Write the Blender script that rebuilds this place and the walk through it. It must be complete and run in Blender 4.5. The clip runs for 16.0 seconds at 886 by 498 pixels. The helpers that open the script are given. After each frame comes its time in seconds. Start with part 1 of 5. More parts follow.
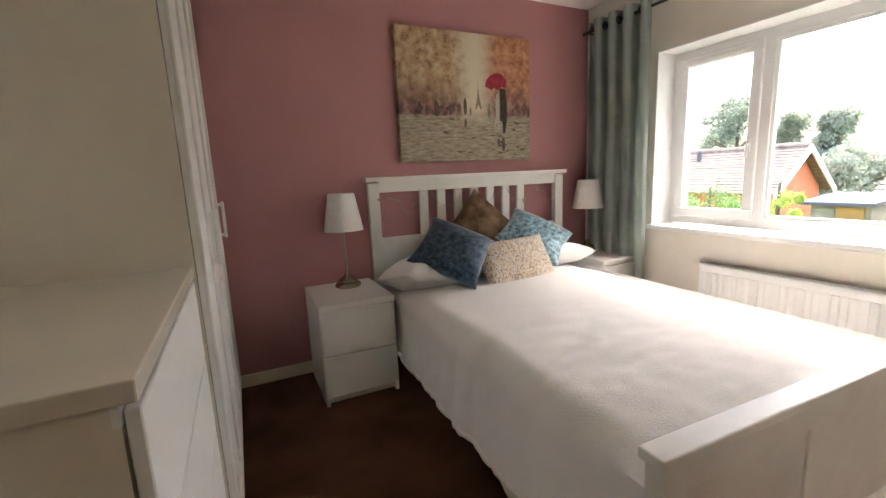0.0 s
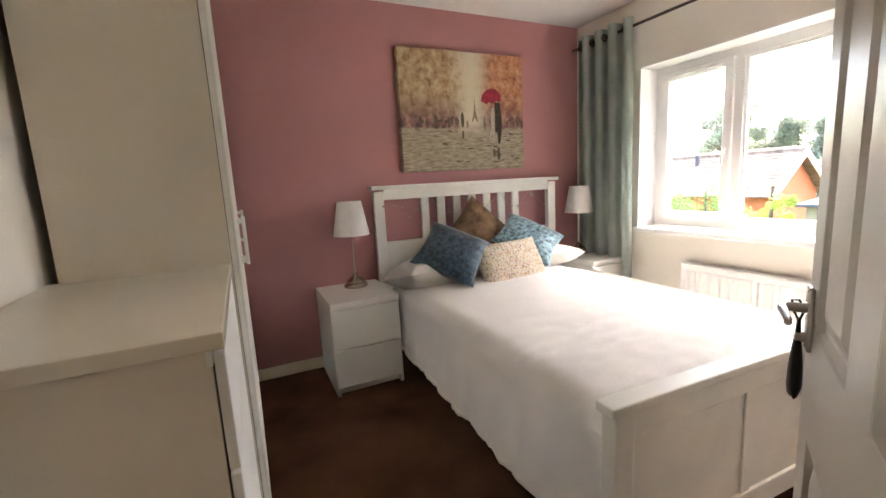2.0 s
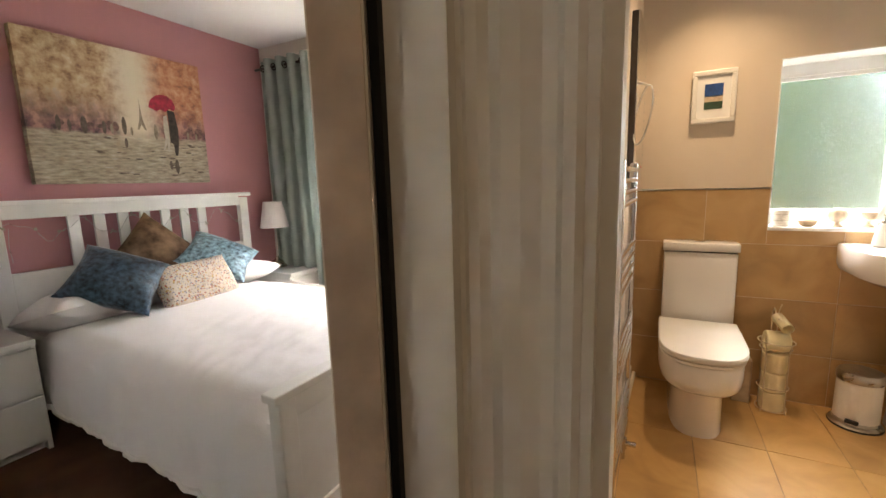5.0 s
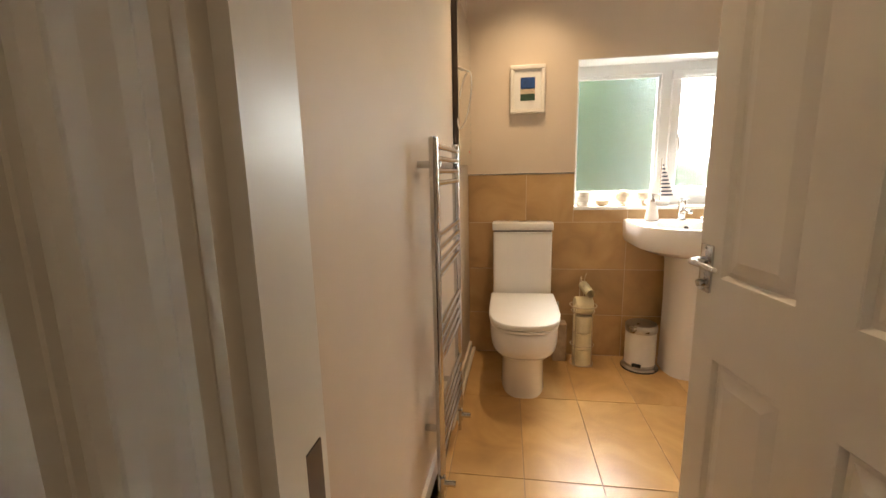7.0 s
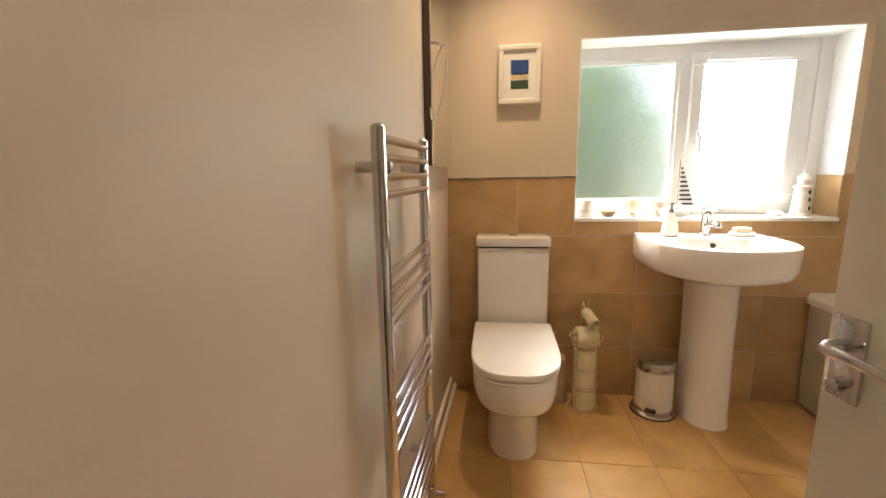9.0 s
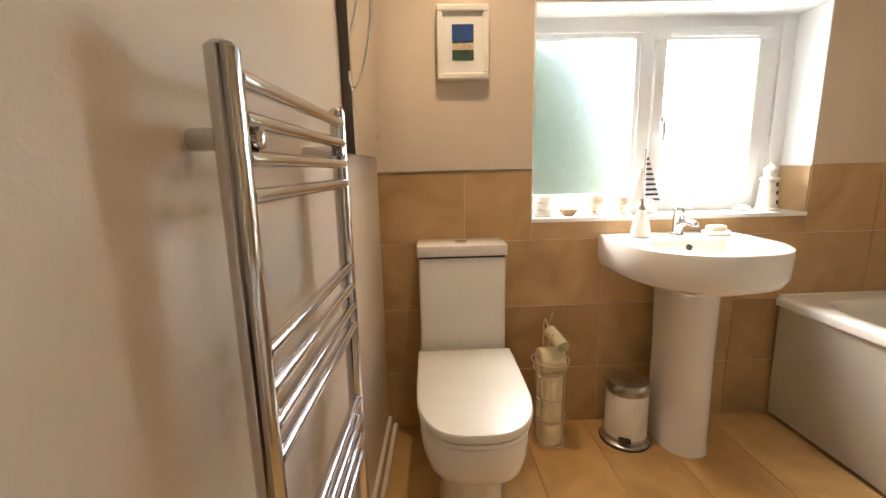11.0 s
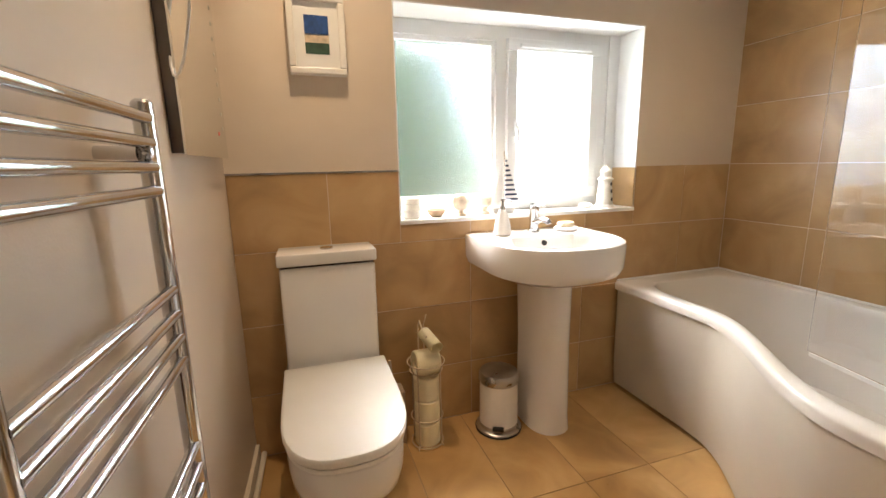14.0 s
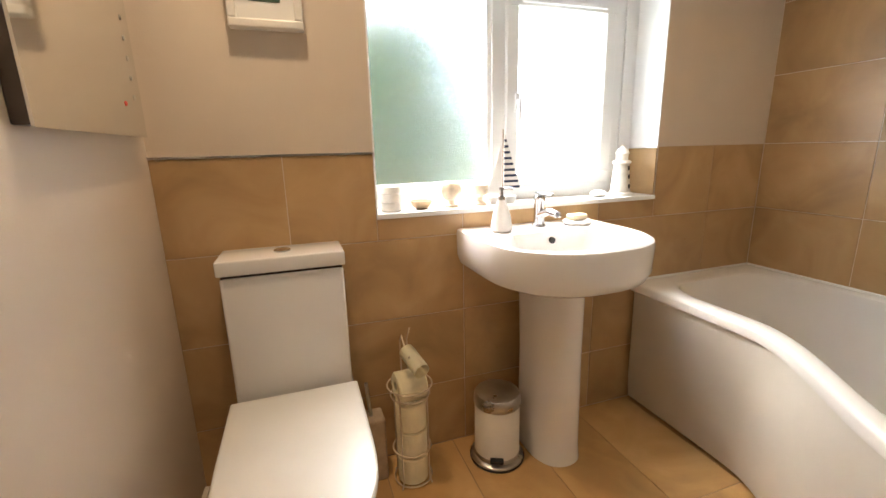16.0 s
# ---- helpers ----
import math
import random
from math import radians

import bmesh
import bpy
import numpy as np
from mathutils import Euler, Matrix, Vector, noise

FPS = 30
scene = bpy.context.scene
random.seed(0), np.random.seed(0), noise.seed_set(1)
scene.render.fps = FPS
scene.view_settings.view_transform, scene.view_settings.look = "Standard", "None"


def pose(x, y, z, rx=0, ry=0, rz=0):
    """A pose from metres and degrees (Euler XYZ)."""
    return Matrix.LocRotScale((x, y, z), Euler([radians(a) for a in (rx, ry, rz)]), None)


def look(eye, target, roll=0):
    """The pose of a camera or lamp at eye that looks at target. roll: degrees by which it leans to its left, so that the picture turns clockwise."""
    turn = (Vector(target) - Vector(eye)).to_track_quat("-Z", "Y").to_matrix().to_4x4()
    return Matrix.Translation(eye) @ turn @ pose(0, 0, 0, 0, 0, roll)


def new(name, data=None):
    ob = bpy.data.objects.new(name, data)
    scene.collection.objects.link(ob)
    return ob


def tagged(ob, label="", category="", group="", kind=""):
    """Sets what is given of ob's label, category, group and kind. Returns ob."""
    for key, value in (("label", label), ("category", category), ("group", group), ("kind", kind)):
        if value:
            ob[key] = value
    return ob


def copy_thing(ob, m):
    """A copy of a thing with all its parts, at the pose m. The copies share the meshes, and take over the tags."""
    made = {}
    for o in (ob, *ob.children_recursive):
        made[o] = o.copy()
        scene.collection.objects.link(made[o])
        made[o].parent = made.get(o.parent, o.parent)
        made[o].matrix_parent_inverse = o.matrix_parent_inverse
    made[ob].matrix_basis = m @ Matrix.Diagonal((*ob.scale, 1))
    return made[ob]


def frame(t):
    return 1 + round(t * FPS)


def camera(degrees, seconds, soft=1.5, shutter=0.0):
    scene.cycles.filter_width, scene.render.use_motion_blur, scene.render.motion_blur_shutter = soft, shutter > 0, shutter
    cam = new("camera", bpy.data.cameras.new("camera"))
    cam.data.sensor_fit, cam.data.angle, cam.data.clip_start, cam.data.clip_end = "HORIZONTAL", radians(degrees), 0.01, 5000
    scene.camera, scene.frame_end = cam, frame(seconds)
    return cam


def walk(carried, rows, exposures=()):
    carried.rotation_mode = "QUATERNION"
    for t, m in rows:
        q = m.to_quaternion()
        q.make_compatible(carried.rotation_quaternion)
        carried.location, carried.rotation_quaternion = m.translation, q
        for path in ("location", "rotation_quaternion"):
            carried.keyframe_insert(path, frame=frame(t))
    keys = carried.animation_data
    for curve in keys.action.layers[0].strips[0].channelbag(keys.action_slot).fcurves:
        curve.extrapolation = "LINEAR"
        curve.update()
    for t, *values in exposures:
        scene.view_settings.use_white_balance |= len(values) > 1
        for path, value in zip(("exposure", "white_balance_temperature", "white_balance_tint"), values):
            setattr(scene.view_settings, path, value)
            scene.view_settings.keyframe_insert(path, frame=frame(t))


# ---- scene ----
cam = camera(92.9, 16.0)
EXPOSURES = [(0.0, 4.26, 7050, 12), (2.5, 4.72, 7100, 12), (5.0, 4.66, 6900, 11), (7.3, 4.58, 6900, 10), (12, 4.54, 6450, 10), (16, 4.48, 6350, 10)]
PATH = [
    (0, (0.386, -0.221, 1.177), (1.237, 1.556, 0.832), -2.5),
    (0.5, (0.38, -0.297, 1.177), (1.123, 1.529, 0.842), -2.3),
    (1, (0.374, -0.36, 1.175), (1.027, 1.497, 0.819), -2.1),
    (1.5, (0.363, -0.398, 1.182), (1.05, 1.444, 0.811), -2.4),
    (2, (0.308, -0.42, 1.188), (1.151, 1.366, 0.873), -3.1),
    (2.5, (0.258, -0.46, 1.197), (1.289, 1.23, 0.911), -2.7),
    (3, (0.248, -0.506, 1.194), (1.441, 1.077, 0.924), -2.0),
    (3.5, (0.26, -0.543, 1.191), (1.634, 0.886, 0.926), -1.8),
    (4, (0.272, -0.578, 1.2), (1.795, 0.689, 0.925), -1.5),
    (4.5, (0.284, -0.628, 1.204), (1.947, 0.443, 0.904), -1.8),
    (5, (0.298, -0.664, 1.206), (2.054, 0.242, 0.898), -1.7),
    (7.3, (0.448, -0.799, 1.154), (2.396, -0.52, 0.796), -1.4),
    (7.5, (0.488, -0.813, 1.158), (2.435, -0.517, 0.813), -1.8),
    (8, (0.602, -0.829, 1.186), (2.543, -0.492, 0.84), -2.0),
    (10.3, (1.167, -0.73, 1.139), (3.125, -0.65, 0.739), -0.2),
    (10.5, (1.203, -0.731, 1.139), (3.16, -0.668, 0.732), -0.6),
    (11, (1.275, -0.74, 1.145), (3.238, -0.806, 0.77), -1.3),
    (11.5, (1.309, -0.736, 1.15), (3.269, -0.888, 0.78), -0.8),
    (12, (1.325, -0.749, 1.147), (3.273, -1.028, 0.787), -1.0),
    (12.5, (1.329, -0.769, 1.15), (3.259, -1.147, 0.789), -0.9),
    (13, (1.327, -0.785, 1.155), (3.24, -1.242, 0.792), -1.2),
    (13.5, (1.321, -0.792, 1.159), (3.208, -1.343, 0.791), -1.3),
    (14, (1.32, -0.8, 1.154), (3.184, -1.41, 0.762), -1.1),
    (14.5, (1.335, -0.81, 1.145), (3.171, -1.465, 0.698), -1.2),
    (15, (1.417, -0.839, 1.134), (3.254, -1.483, 0.675), -2.3),
    (15.5, (1.517, -0.885, 1.134), (3.37, -1.501, 0.702), -2.1),
    (16, (1.606, -0.929, 1.139), (3.45, -1.551, 0.68), -1.4),
]
walk(cam, [(t, look(eye, target, roll)) for t, eye, target, roll in PATH], EXPOSURES)

# ---- world, sun, lamps ----
world = bpy.data.worlds.new("sky")
scene.world = world
world.use_nodes = True
wn = world.node_tree.nodes
sky = wn.new("ShaderNodeTexSky")
sky.sky_type, sky.sun_disc = "NISHITA", False
sky.sun_elevation, sky.sun_rotation = radians(58), radians(90)
sky.air_density, sky.dust_density, sky.ozone_density = 1.0, 3.0, 1.0
wn["Background"].inputs[1].default_value = 0.15
world.node_tree.links.new(sky.outputs[0], wn["Background"].inputs[0])

sun_data = bpy.data.lights.new("sun", "SUN")
sun_data.energy, sun_data.angle, sun_data.color = 0.6, radians(45), (1.0, 0.96, 0.9)
sun = new("sun", sun_data)
sun.matrix_world = look((50, 0, 80), (0, 0, 0))


def lamp(name, x, y, z, watts, radius, colour, cone=112, blend=1.0):
    data = bpy.data.lights.new(name, "SPOT")
    data.energy, data.shadow_soft_size, data.color = watts, radius, colour
    data.spot_size, data.spot_blend = radians(cone), blend
    ob = new(name, data)
    ob.location = (x, y, z)
    return ob


WARM = (1.0, 0.74, 0.48)
lamp("downlight_lamp", 2.6, -0.9, 2.33, 1.8, 0.035, WARM)
lamp("downlight_lamp", 2.4, -2.45, 2.33, 0.52, 0.035, WARM)
# unseen fill lamp, added to brighten the door end of the bathroom
lamp("downlight_lamp", 1.25, -1.15, 2.33, 0.85, 0.035, WARM)
lamp("landing_lamp", -0.35, -1.15, 2.3, 0.38, 0.05, (1.0, 0.76, 0.52), 150, 0.6)

# daylight in the opening of the bathroom's casement
day_data = bpy.data.lights.new("window_daylight", "AREA")
day_data.shape, day_data.size, day_data.size_y = "RECTANGLE", 0.4, 0.46
day_data.energy, day_data.color = 0.32, (0.9, 0.97, 1.0)
day = new("window_daylight", day_data)
day.matrix_world = look((3.315, -1.98, 1.44), (0, -1.98, 1.44))


# ---- materials ----
def material(name, colour, rough=0.5, metal=0.0, vary=0.08, scale=6.0, bump=0.0, grain=120.0, coat=0.0, spec=0.5, patch=None):
    """A principled surface with stains at one scale and grain at another."""
    m = bpy.data.materials.new(name)
    m.use_nodes = True
    nt = m.node_tree
    n, link = nt.nodes, nt.links.new
    b = n["Principled BSDF"]
    co = n.new("ShaderNodeTexCoord")
    big = n.new("ShaderNodeTexNoise")
    big.inputs["Scale"].default_value, big.inputs["Detail"].default_value = scale, 5
    link(co.outputs["Object"], big.inputs["Vector"])
    ramp = n.new("ShaderNodeValToRGB")
    dark = tuple(c * (1 - vary * 2) for c in colour)
    light = tuple(min(1, c * (1 + vary)) for c in (patch or colour))
    ramp.color_ramp.elements[0].position, ramp.color_ramp.elements[0].color = 0.3, (*dark, 1)
    ramp.color_ramp.elements[1].position, ramp.color_ramp.elements[1].color = 0.7, (*light, 1)
    link(big.outputs["Fac"], ramp.inputs["Fac"])
    link(ramp.outputs["Color"], b.inputs["Base Color"])
    fine = n.new("ShaderNodeTexNoise")
    fine.inputs["Scale"].default_value, fine.inputs["Detail"].default_value = grain, 4
    link(co.outputs["Object"], fine.inputs["Vector"])
    mr = n.new("ShaderNodeMapRange")
    mr.inputs["To Min"].default_value, mr.inputs["To Max"].default_value = max(0.02, rough - 0.06), min(1, rough + 0.08)
    link(big.outputs["Fac"], mr.inputs["Value"])
    link(mr.outputs["Result"], b.inputs["Roughness"])
    if bump:
        bp = n.new("ShaderNodeBump")
        bp.inputs["Strength"].default_value, bp.inputs["Distance"].default_value = bump, 0.004
        link(fine.outputs["Fac"], bp.inputs["Height"])
        link(bp.outputs["Normal"], b.inputs["Normal"])
    b.inputs["Metallic"].default_value = metal
    b.inputs["Coat Weight"].default_value = coat
    b.inputs["Specular IOR Level"].default_value = spec
    return m


PINK = material("pink_wall_paint", (0.5, 0.23, 0.235), 0.75, vary=0.03, scale=2.5, bump=0.12, grain=220)
CREAM = material("cream_wall_paint", (0.8, 0.75, 0.67), 0.8, vary=0.03, scale=2.0, bump=0.12, grain=220)
BATHWALL = material("beige_wall_paint", (0.68, 0.57, 0.45), 0.55, vary=0.03, scale=2.0, bump=0.1, grain=200)
CEILING = material("white_ceiling_paint", (0.84, 0.83, 0.81), 0.85, vary=0.02, scale=2.0, bump=0.2, grain=160)
CARPET = material("brown_carpet", (0.098, 0.043, 0.024), 0.98, vary=0.14, scale=3.5, bump=0.8, grain=420, spec=0.1, patch=(0.12, 0.055, 0.032))
GLOSS = material("white_gloss_paint", (0.79, 0.75, 0.68), 0.33, vary=0.03, scale=5, bump=0.02, grain=40)
RAWEDGE = material("unpainted_door_edge", (0.62, 0.5, 0.4), 0.6, vary=0.15, scale=14, bump=0.15, grain=90)
WHITEFURN = material("white_furniture_lacquer", (0.78, 0.76, 0.72), 0.38, vary=0.008, scale=1.2)
CREAMFURN = material("cream_furniture_foil", (0.74, 0.67, 0.56), 0.16, vary=0.02, scale=3, bump=0.02, grain=150)
# near-black colour painted where gaps between parts lie in shade
GAPSHADE = material("gap_shade", (0.03, 0.025, 0.02), 0.9, vary=0.2)
BEDWOOD = material("white_stained_wood", (0.79, 0.77, 0.72), 0.42, vary=0.04, scale=7, bump=0.06, grain=50)
DUVET = material("white_duvet_cotton", (0.83, 0.80, 0.78), 0.9, vary=0.01, scale=5, bump=0.35, grain=160, spec=0.2)
PILLOWC = material("white_pillow_cotton", (0.8, 0.77, 0.74), 0.9, vary=0.03, scale=6, bump=0.3, grain=200, spec=0.2)
UPVC = material("white_window_plastic", (0.84, 0.84, 0.83), 0.3, vary=0.01, scale=4)
CURTAIN = material("duck_egg_curtain", (0.5, 0.57, 0.52), 0.9, vary=0.06, scale=5, bump=0.3, grain=350, spec=0.15)
CHROME = material("polished_chrome", (0.62, 0.62, 0.63), 0.1, metal=1.0, vary=0.02)
STEEL = material("brushed_steel", (0.5, 0.48, 0.45), 0.28, metal=1.0, vary=0.08, scale=20)
DARKMETAL = material("dark_metal", (0.12, 0.1, 0.09), 0.35, metal=1.0, vary=0.1)
BRASSY = material("antique_nickel", (0.46, 0.4, 0.33), 0.22, metal=1.0, vary=0.1)
CERAMIC = material("white_ceramic", (0.83, 0.8, 0.77), 0.1, vary=0.01, scale=2, coat=0.3)
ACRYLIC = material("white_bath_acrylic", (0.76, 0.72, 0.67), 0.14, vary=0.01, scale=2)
PLASTIC = material("white_plastic", (0.8, 0.78, 0.74), 0.35, vary=0.02)
SHADE = material("white_pleated_shade", (0.82, 0.78, 0.76), 0.9, vary=0.02, scale=20, bump=0.2, grain=120)
GROUT = material("beige_grout", (0.36, 0.25, 0.15), 0.9, vary=0.1, scale=30)
PALEGROUT = material("pale_grout", (0.8, 0.69, 0.53), 0.9, vary=0.06, scale=30)
BLACK = material("black_plastic", (0.012, 0.012, 0.012), 0.45, vary=0.1)
PAPER = material("cream_tissue_paper", (0.85, 0.76, 0.52), 0.95, vary=0.04, scale=15, bump=0.3, grain=200)
# white panel plastic, darkened to beige-grey for the shade on its face
PANELP = material("shaded_panel_plastic", (0.6, 0.55, 0.47), 0.3, vary=0.02)
CARD = material("brown_card", (0.42, 0.3, 0.19), 0.9, vary=0.06)
RACKWIRE = material("cream_coated_wire", (0.62, 0.5, 0.34), 0.4, vary=0.05)
SHELLS = material("cream_shell", (0.72, 0.6, 0.46), 0.55, vary=0.12, scale=40, bump=0.3, grain=120)
STONEY = material("white_painted_stone", (0.78, 0.72, 0.64), 0.7, vary=0.08, scale=30, bump=0.2)
SOAP = material("cream_soap", (0.78, 0.66, 0.46), 0.5, vary=0.03)
RADWHITE = material("white_radiator_enamel", (0.8, 0.8, 0.79), 0.4, vary=0.01, scale=3)
SKIRT = material("cream_skirting_paint", (0.74, 0.66, 0.54), 0.4, vary=0.03, bump=0.03)


def tile_material(name, colour, patch, rough):
    """Stone-look ceramic: cloudy stains, darker veins, each piece a little different."""
    m = bpy.data.materials.new(name)
    m.use_nodes = True
    nt = m.node_tree
    n, link = nt.nodes, nt.links.new
    b = n["Principled BSDF"]
    geo = n.new("ShaderNodeNewGeometry")
    info = n.new("ShaderNodeObjectInfo")
    shift = n.new("ShaderNodeVectorMath")
    shift.operation = "MULTIPLY_ADD"
    shift.inputs[1].default_value = (1, 1, 1)
    link(geo.outputs["Position"], shift.inputs[0])
    spread = n.new("ShaderNodeMath")
    spread.operation = "MULTIPLY"
    spread.inputs[1].default_value = 17.0
    link(info.outputs["Random"], spread.inputs[0])
    link(spread.outputs[0], shift.inputs[2])
    cloud = n.new("ShaderNodeTexNoise")
    cloud.inputs["Scale"].default_value, cloud.inputs["Detail"].default_value, cloud.inputs["Distortion"].default_value = 3.6, 7, 1.1
    link(shift.outputs[0], cloud.inputs["Vector"])
    ramp = n.new("ShaderNodeValToRGB")
    e = ramp.color_ramp.elements
    e[0].position, e[0].color = 0.28, (*[c * 0.77 for c in colour], 1)
    e[1].position, e[1].color = 0.72, (*patch, 1)
    mid = e.new(0.5)
    mid.color = (*colour, 1)
    link(cloud.outputs["Fac"], ramp.inputs["Fac"])
    tone = n.new("ShaderNodeMapRange")
    tone.inputs["To Min"].default_value, tone.inputs["To Max"].default_value = 0.9, 1.08
    link(info.outputs["Random"], tone.inputs["Value"])
    mul = n.new("ShaderNodeVectorMath")
    mul.operation = "SCALE"
    link(ramp.outputs["Color"], mul.inputs[0])
    link(tone.outputs["Result"], mul.inputs["Scale"])
    link(mul.outputs[0], b.inputs["Base Color"])
    fine = n.new("ShaderNodeTexNoise")
    fine.inputs["Scale"].default_value, fine.inputs["Detail"].default_value = 45, 5
    link(geo.outputs["Position"], fine.inputs["Vector"])
    mr = n.new("ShaderNodeMapRange")
    mr.inputs["To Min"].default_value, mr.inputs["To Max"].default_value = rough - 0.08, rough + 0.12
    link(fine.outputs["Fac"], mr.inputs["Value"])
    link(mr.outputs["Result"], b.inputs["Roughness"])
    bp = n.new("ShaderNodeBump")
    bp.inputs["Strength"].default_value, bp.inputs["Distance"].default_value = 0.05, 0.002
    link(fine.outputs["Fac"], bp.inputs["Height"])
    link(bp.outputs["Normal"], b.inputs["Normal"])
    return m


WALLTILE = tile_material("beige_wall_tile", (0.48, 0.305, 0.14), (0.56, 0.37, 0.185), 0.3)
FLOORTILE = tile_material("beige_floor_tile", (0.54, 0.325, 0.125), (0.64, 0.41, 0.18), 0.3)


def glass_material(name, rough, colour=(1, 1, 1), bump=0.0, grain=60.0):
    m = bpy.data.materials.new(name)
    m.use_nodes = True
    nt = m.node_tree
    b = nt.nodes["Principled BSDF"]
    b.inputs["Base Color"].default_value = (*colour, 1)
    b.inputs["Roughness"].default_value, b.inputs["Transmission Weight"].default_value, b.inputs["IOR"].default_value = rough, 1.0, 1.45
    if bump:
        co = nt.nodes.new("ShaderNodeTexCoord")
        v = nt.nodes.new("ShaderNodeTexVoronoi")
        v.inputs["Scale"].default_value = grain
        nt.links.new(co.outputs["Object"], v.inputs["Vector"])
        nz = nt.nodes.new("ShaderNodeTexNoise")
        nz.inputs["Scale"].default_value, nz.inputs["Detail"].default_value = grain * 0.35, 3
        mp = nt.nodes.new("ShaderNodeMapping")
        mp.inputs["Scale"].default_value = (1, 1, 0.3)
        nt.links.new(co.outputs["Object"], mp.inputs["Vector"])
        nt.links.new(mp.outputs["Vector"], nz.inputs["Vector"])
        mix = nt.nodes.new("ShaderNodeMath")
        mix.operation = "ADD"
        nt.links.new(v.outputs["Distance"], mix.inputs[0])
        nt.links.new(nz.outputs["Fac"], mix.inputs[1])
        bp = nt.nodes.new("ShaderNodeBump")
        bp.inputs["Strength"].default_value, bp.inputs["Distance"].default_value = bump, 0.01
        nt.links.new(mix.outputs[0], bp.inputs["Height"])
        nt.links.new(bp.outputs["Normal"], b.inputs["Normal"])
    return m


GLASS = glass_material("clear_glass", 0.0)
FROSTED = glass_material("rain_patterned_glass", 0.07, (0.97, 1, 0.97), 0.28, 240)


# ---- mesh helpers ----
def part(name, bm, mat, parent=None, label="", smooth=False):
    """One mesh object from a bmesh, under a thing or a part."""
    bmesh.ops.recalc_face_normals(bm, faces=bm.faces)
    me = bpy.data.meshes.new(name)
    bm.to_mesh(me)
    bm.free()
    me.materials.append(mat)
    if smooth:
        for p in me.polygons:
            p.use_smooth = True
        me.set_sharp_from_angle(angle=radians(38))
    ob = new(name, me)
    if parent is not None:
        ob.parent = parent
    if label:
        ob["label"] = label
    return ob


def thing(name, label, category, m=None, group="", kind=""):
    ob = new(name)
    ob.empty_display_size = 0.1
    tagged(ob, label, category, group, kind)
    if m is not None:
        ob.matrix_basis = m
    return ob


def structure(name, bm, mat, label, category, smooth=False):
    return tagged(part(name, bm, mat, None, "", smooth), label, category, "", "structure")


def box(bm, x0, x1, y0, y1, z0, z1, bevel=0.0, seg=2):
    vs = [bm.verts.new((x, y, z)) for z in (z0, z1) for y in (y0, y1) for x in (x0, x1)]
    fs = [(0, 2, 3, 1), (4, 5, 7, 6), (0, 1, 5, 4), (2, 6, 7, 3), (0, 4, 6, 2), (1, 3, 7, 5)]
    faces = [bm.faces.new([vs[i] for i in f]) for f in fs]
    if bevel:
        edges = list({e for f in faces for e in f.edges})
        bmesh.ops.bevel(bm, geom=edges, offset=bevel, segments=seg, profile=0.5, affect="EDGES")
    return bm


def boxed(*args, **kw):
    return box(bmesh.new(), *args, **kw)


def rings(bm, loops, closed=True, cap0=True, cap1=True):
    """Skin between loops of points of equal count."""
    rows = [[bm.verts.new(p) for p in loop] for loop in loops]
    n = len(rows[0])
    for a, b in zip(rows, rows[1:]):
        for i in range(n if closed else n - 1):
            j = (i + 1) % n
            bm.faces.new((a[i], a[j], b[j], b[i]))
    if cap0:
        bm.faces.new(rows[0][::-1])
    if cap1:
        bm.faces.new(rows[-1])
    return bm


def lathe(profile, n=32, cx=0.0, cy=0.0, bm=None, cap=True):
    """profile: (radius, z) from bottom to top."""
    bm = bm or bmesh.new()
    loops = [[(cx + r * math.cos(2 * math.pi * i / n), cy + r * math.sin(2 * math.pi * i / n), z) for i in range(n)] for r, z in profile]
    return rings(bm, loops, True, cap, cap)


def tube(points, r, n=12, bm=None, caps=True):
    bm = bm or bmesh.new()
    pts = [Vector(p) for p in points]
    up = Vector((0, 0, 1))
    loops = []
    for i, p in enumerate(pts):
        d = (pts[min(i + 1, len(pts) - 1)] - pts[max(i - 1, 0)]).normalized()
        side = d.cross(up if abs(d.z) < 0.9 else Vector((1, 0, 0))).normalized()
        if i and side.dot(last) < 0:
            side = -side
        last = side
        other = d.cross(side)
        rr = r[i] if isinstance(r, (list, tuple)) else r
        loops.append([p + side * (rr * math.cos(2 * math.pi * k / n)) + other * (rr * math.sin(2 * math.pi * k / n)) for k in range(n)])
    return rings(bm, loops, True, caps, caps)


def slab(axis, a0, a1, u0, u1, z0, z1, holes=()):
    """A wall slab across one axis ('x' or 'y') with rectangular holes (u0, u1, z0, z1)."""
    bm = bmesh.new()
    us = sorted({u0, u1, *[h[0] for h in holes], *[h[1] for h in holes]})
    for ua, ub in zip(us, us[1:]):
        mid = (ua + ub) / 2
        cuts = sorted((h[2], h[3]) for h in holes if h[0] < mid < h[1])
        z = z0
        spans = []
        for c0, c1 in cuts:
            if c0 > z:
                spans.append((z, c0))
            z = c1
        if z < z1:
            spans.append((z, z1))
        for s0, s1 in spans:
            if axis == "x":
                box(bm, a0, a1, ua, ub, s0, s1)
            else:
                box(bm, ua, ub, a0, a1, s0, s1)
    return bm


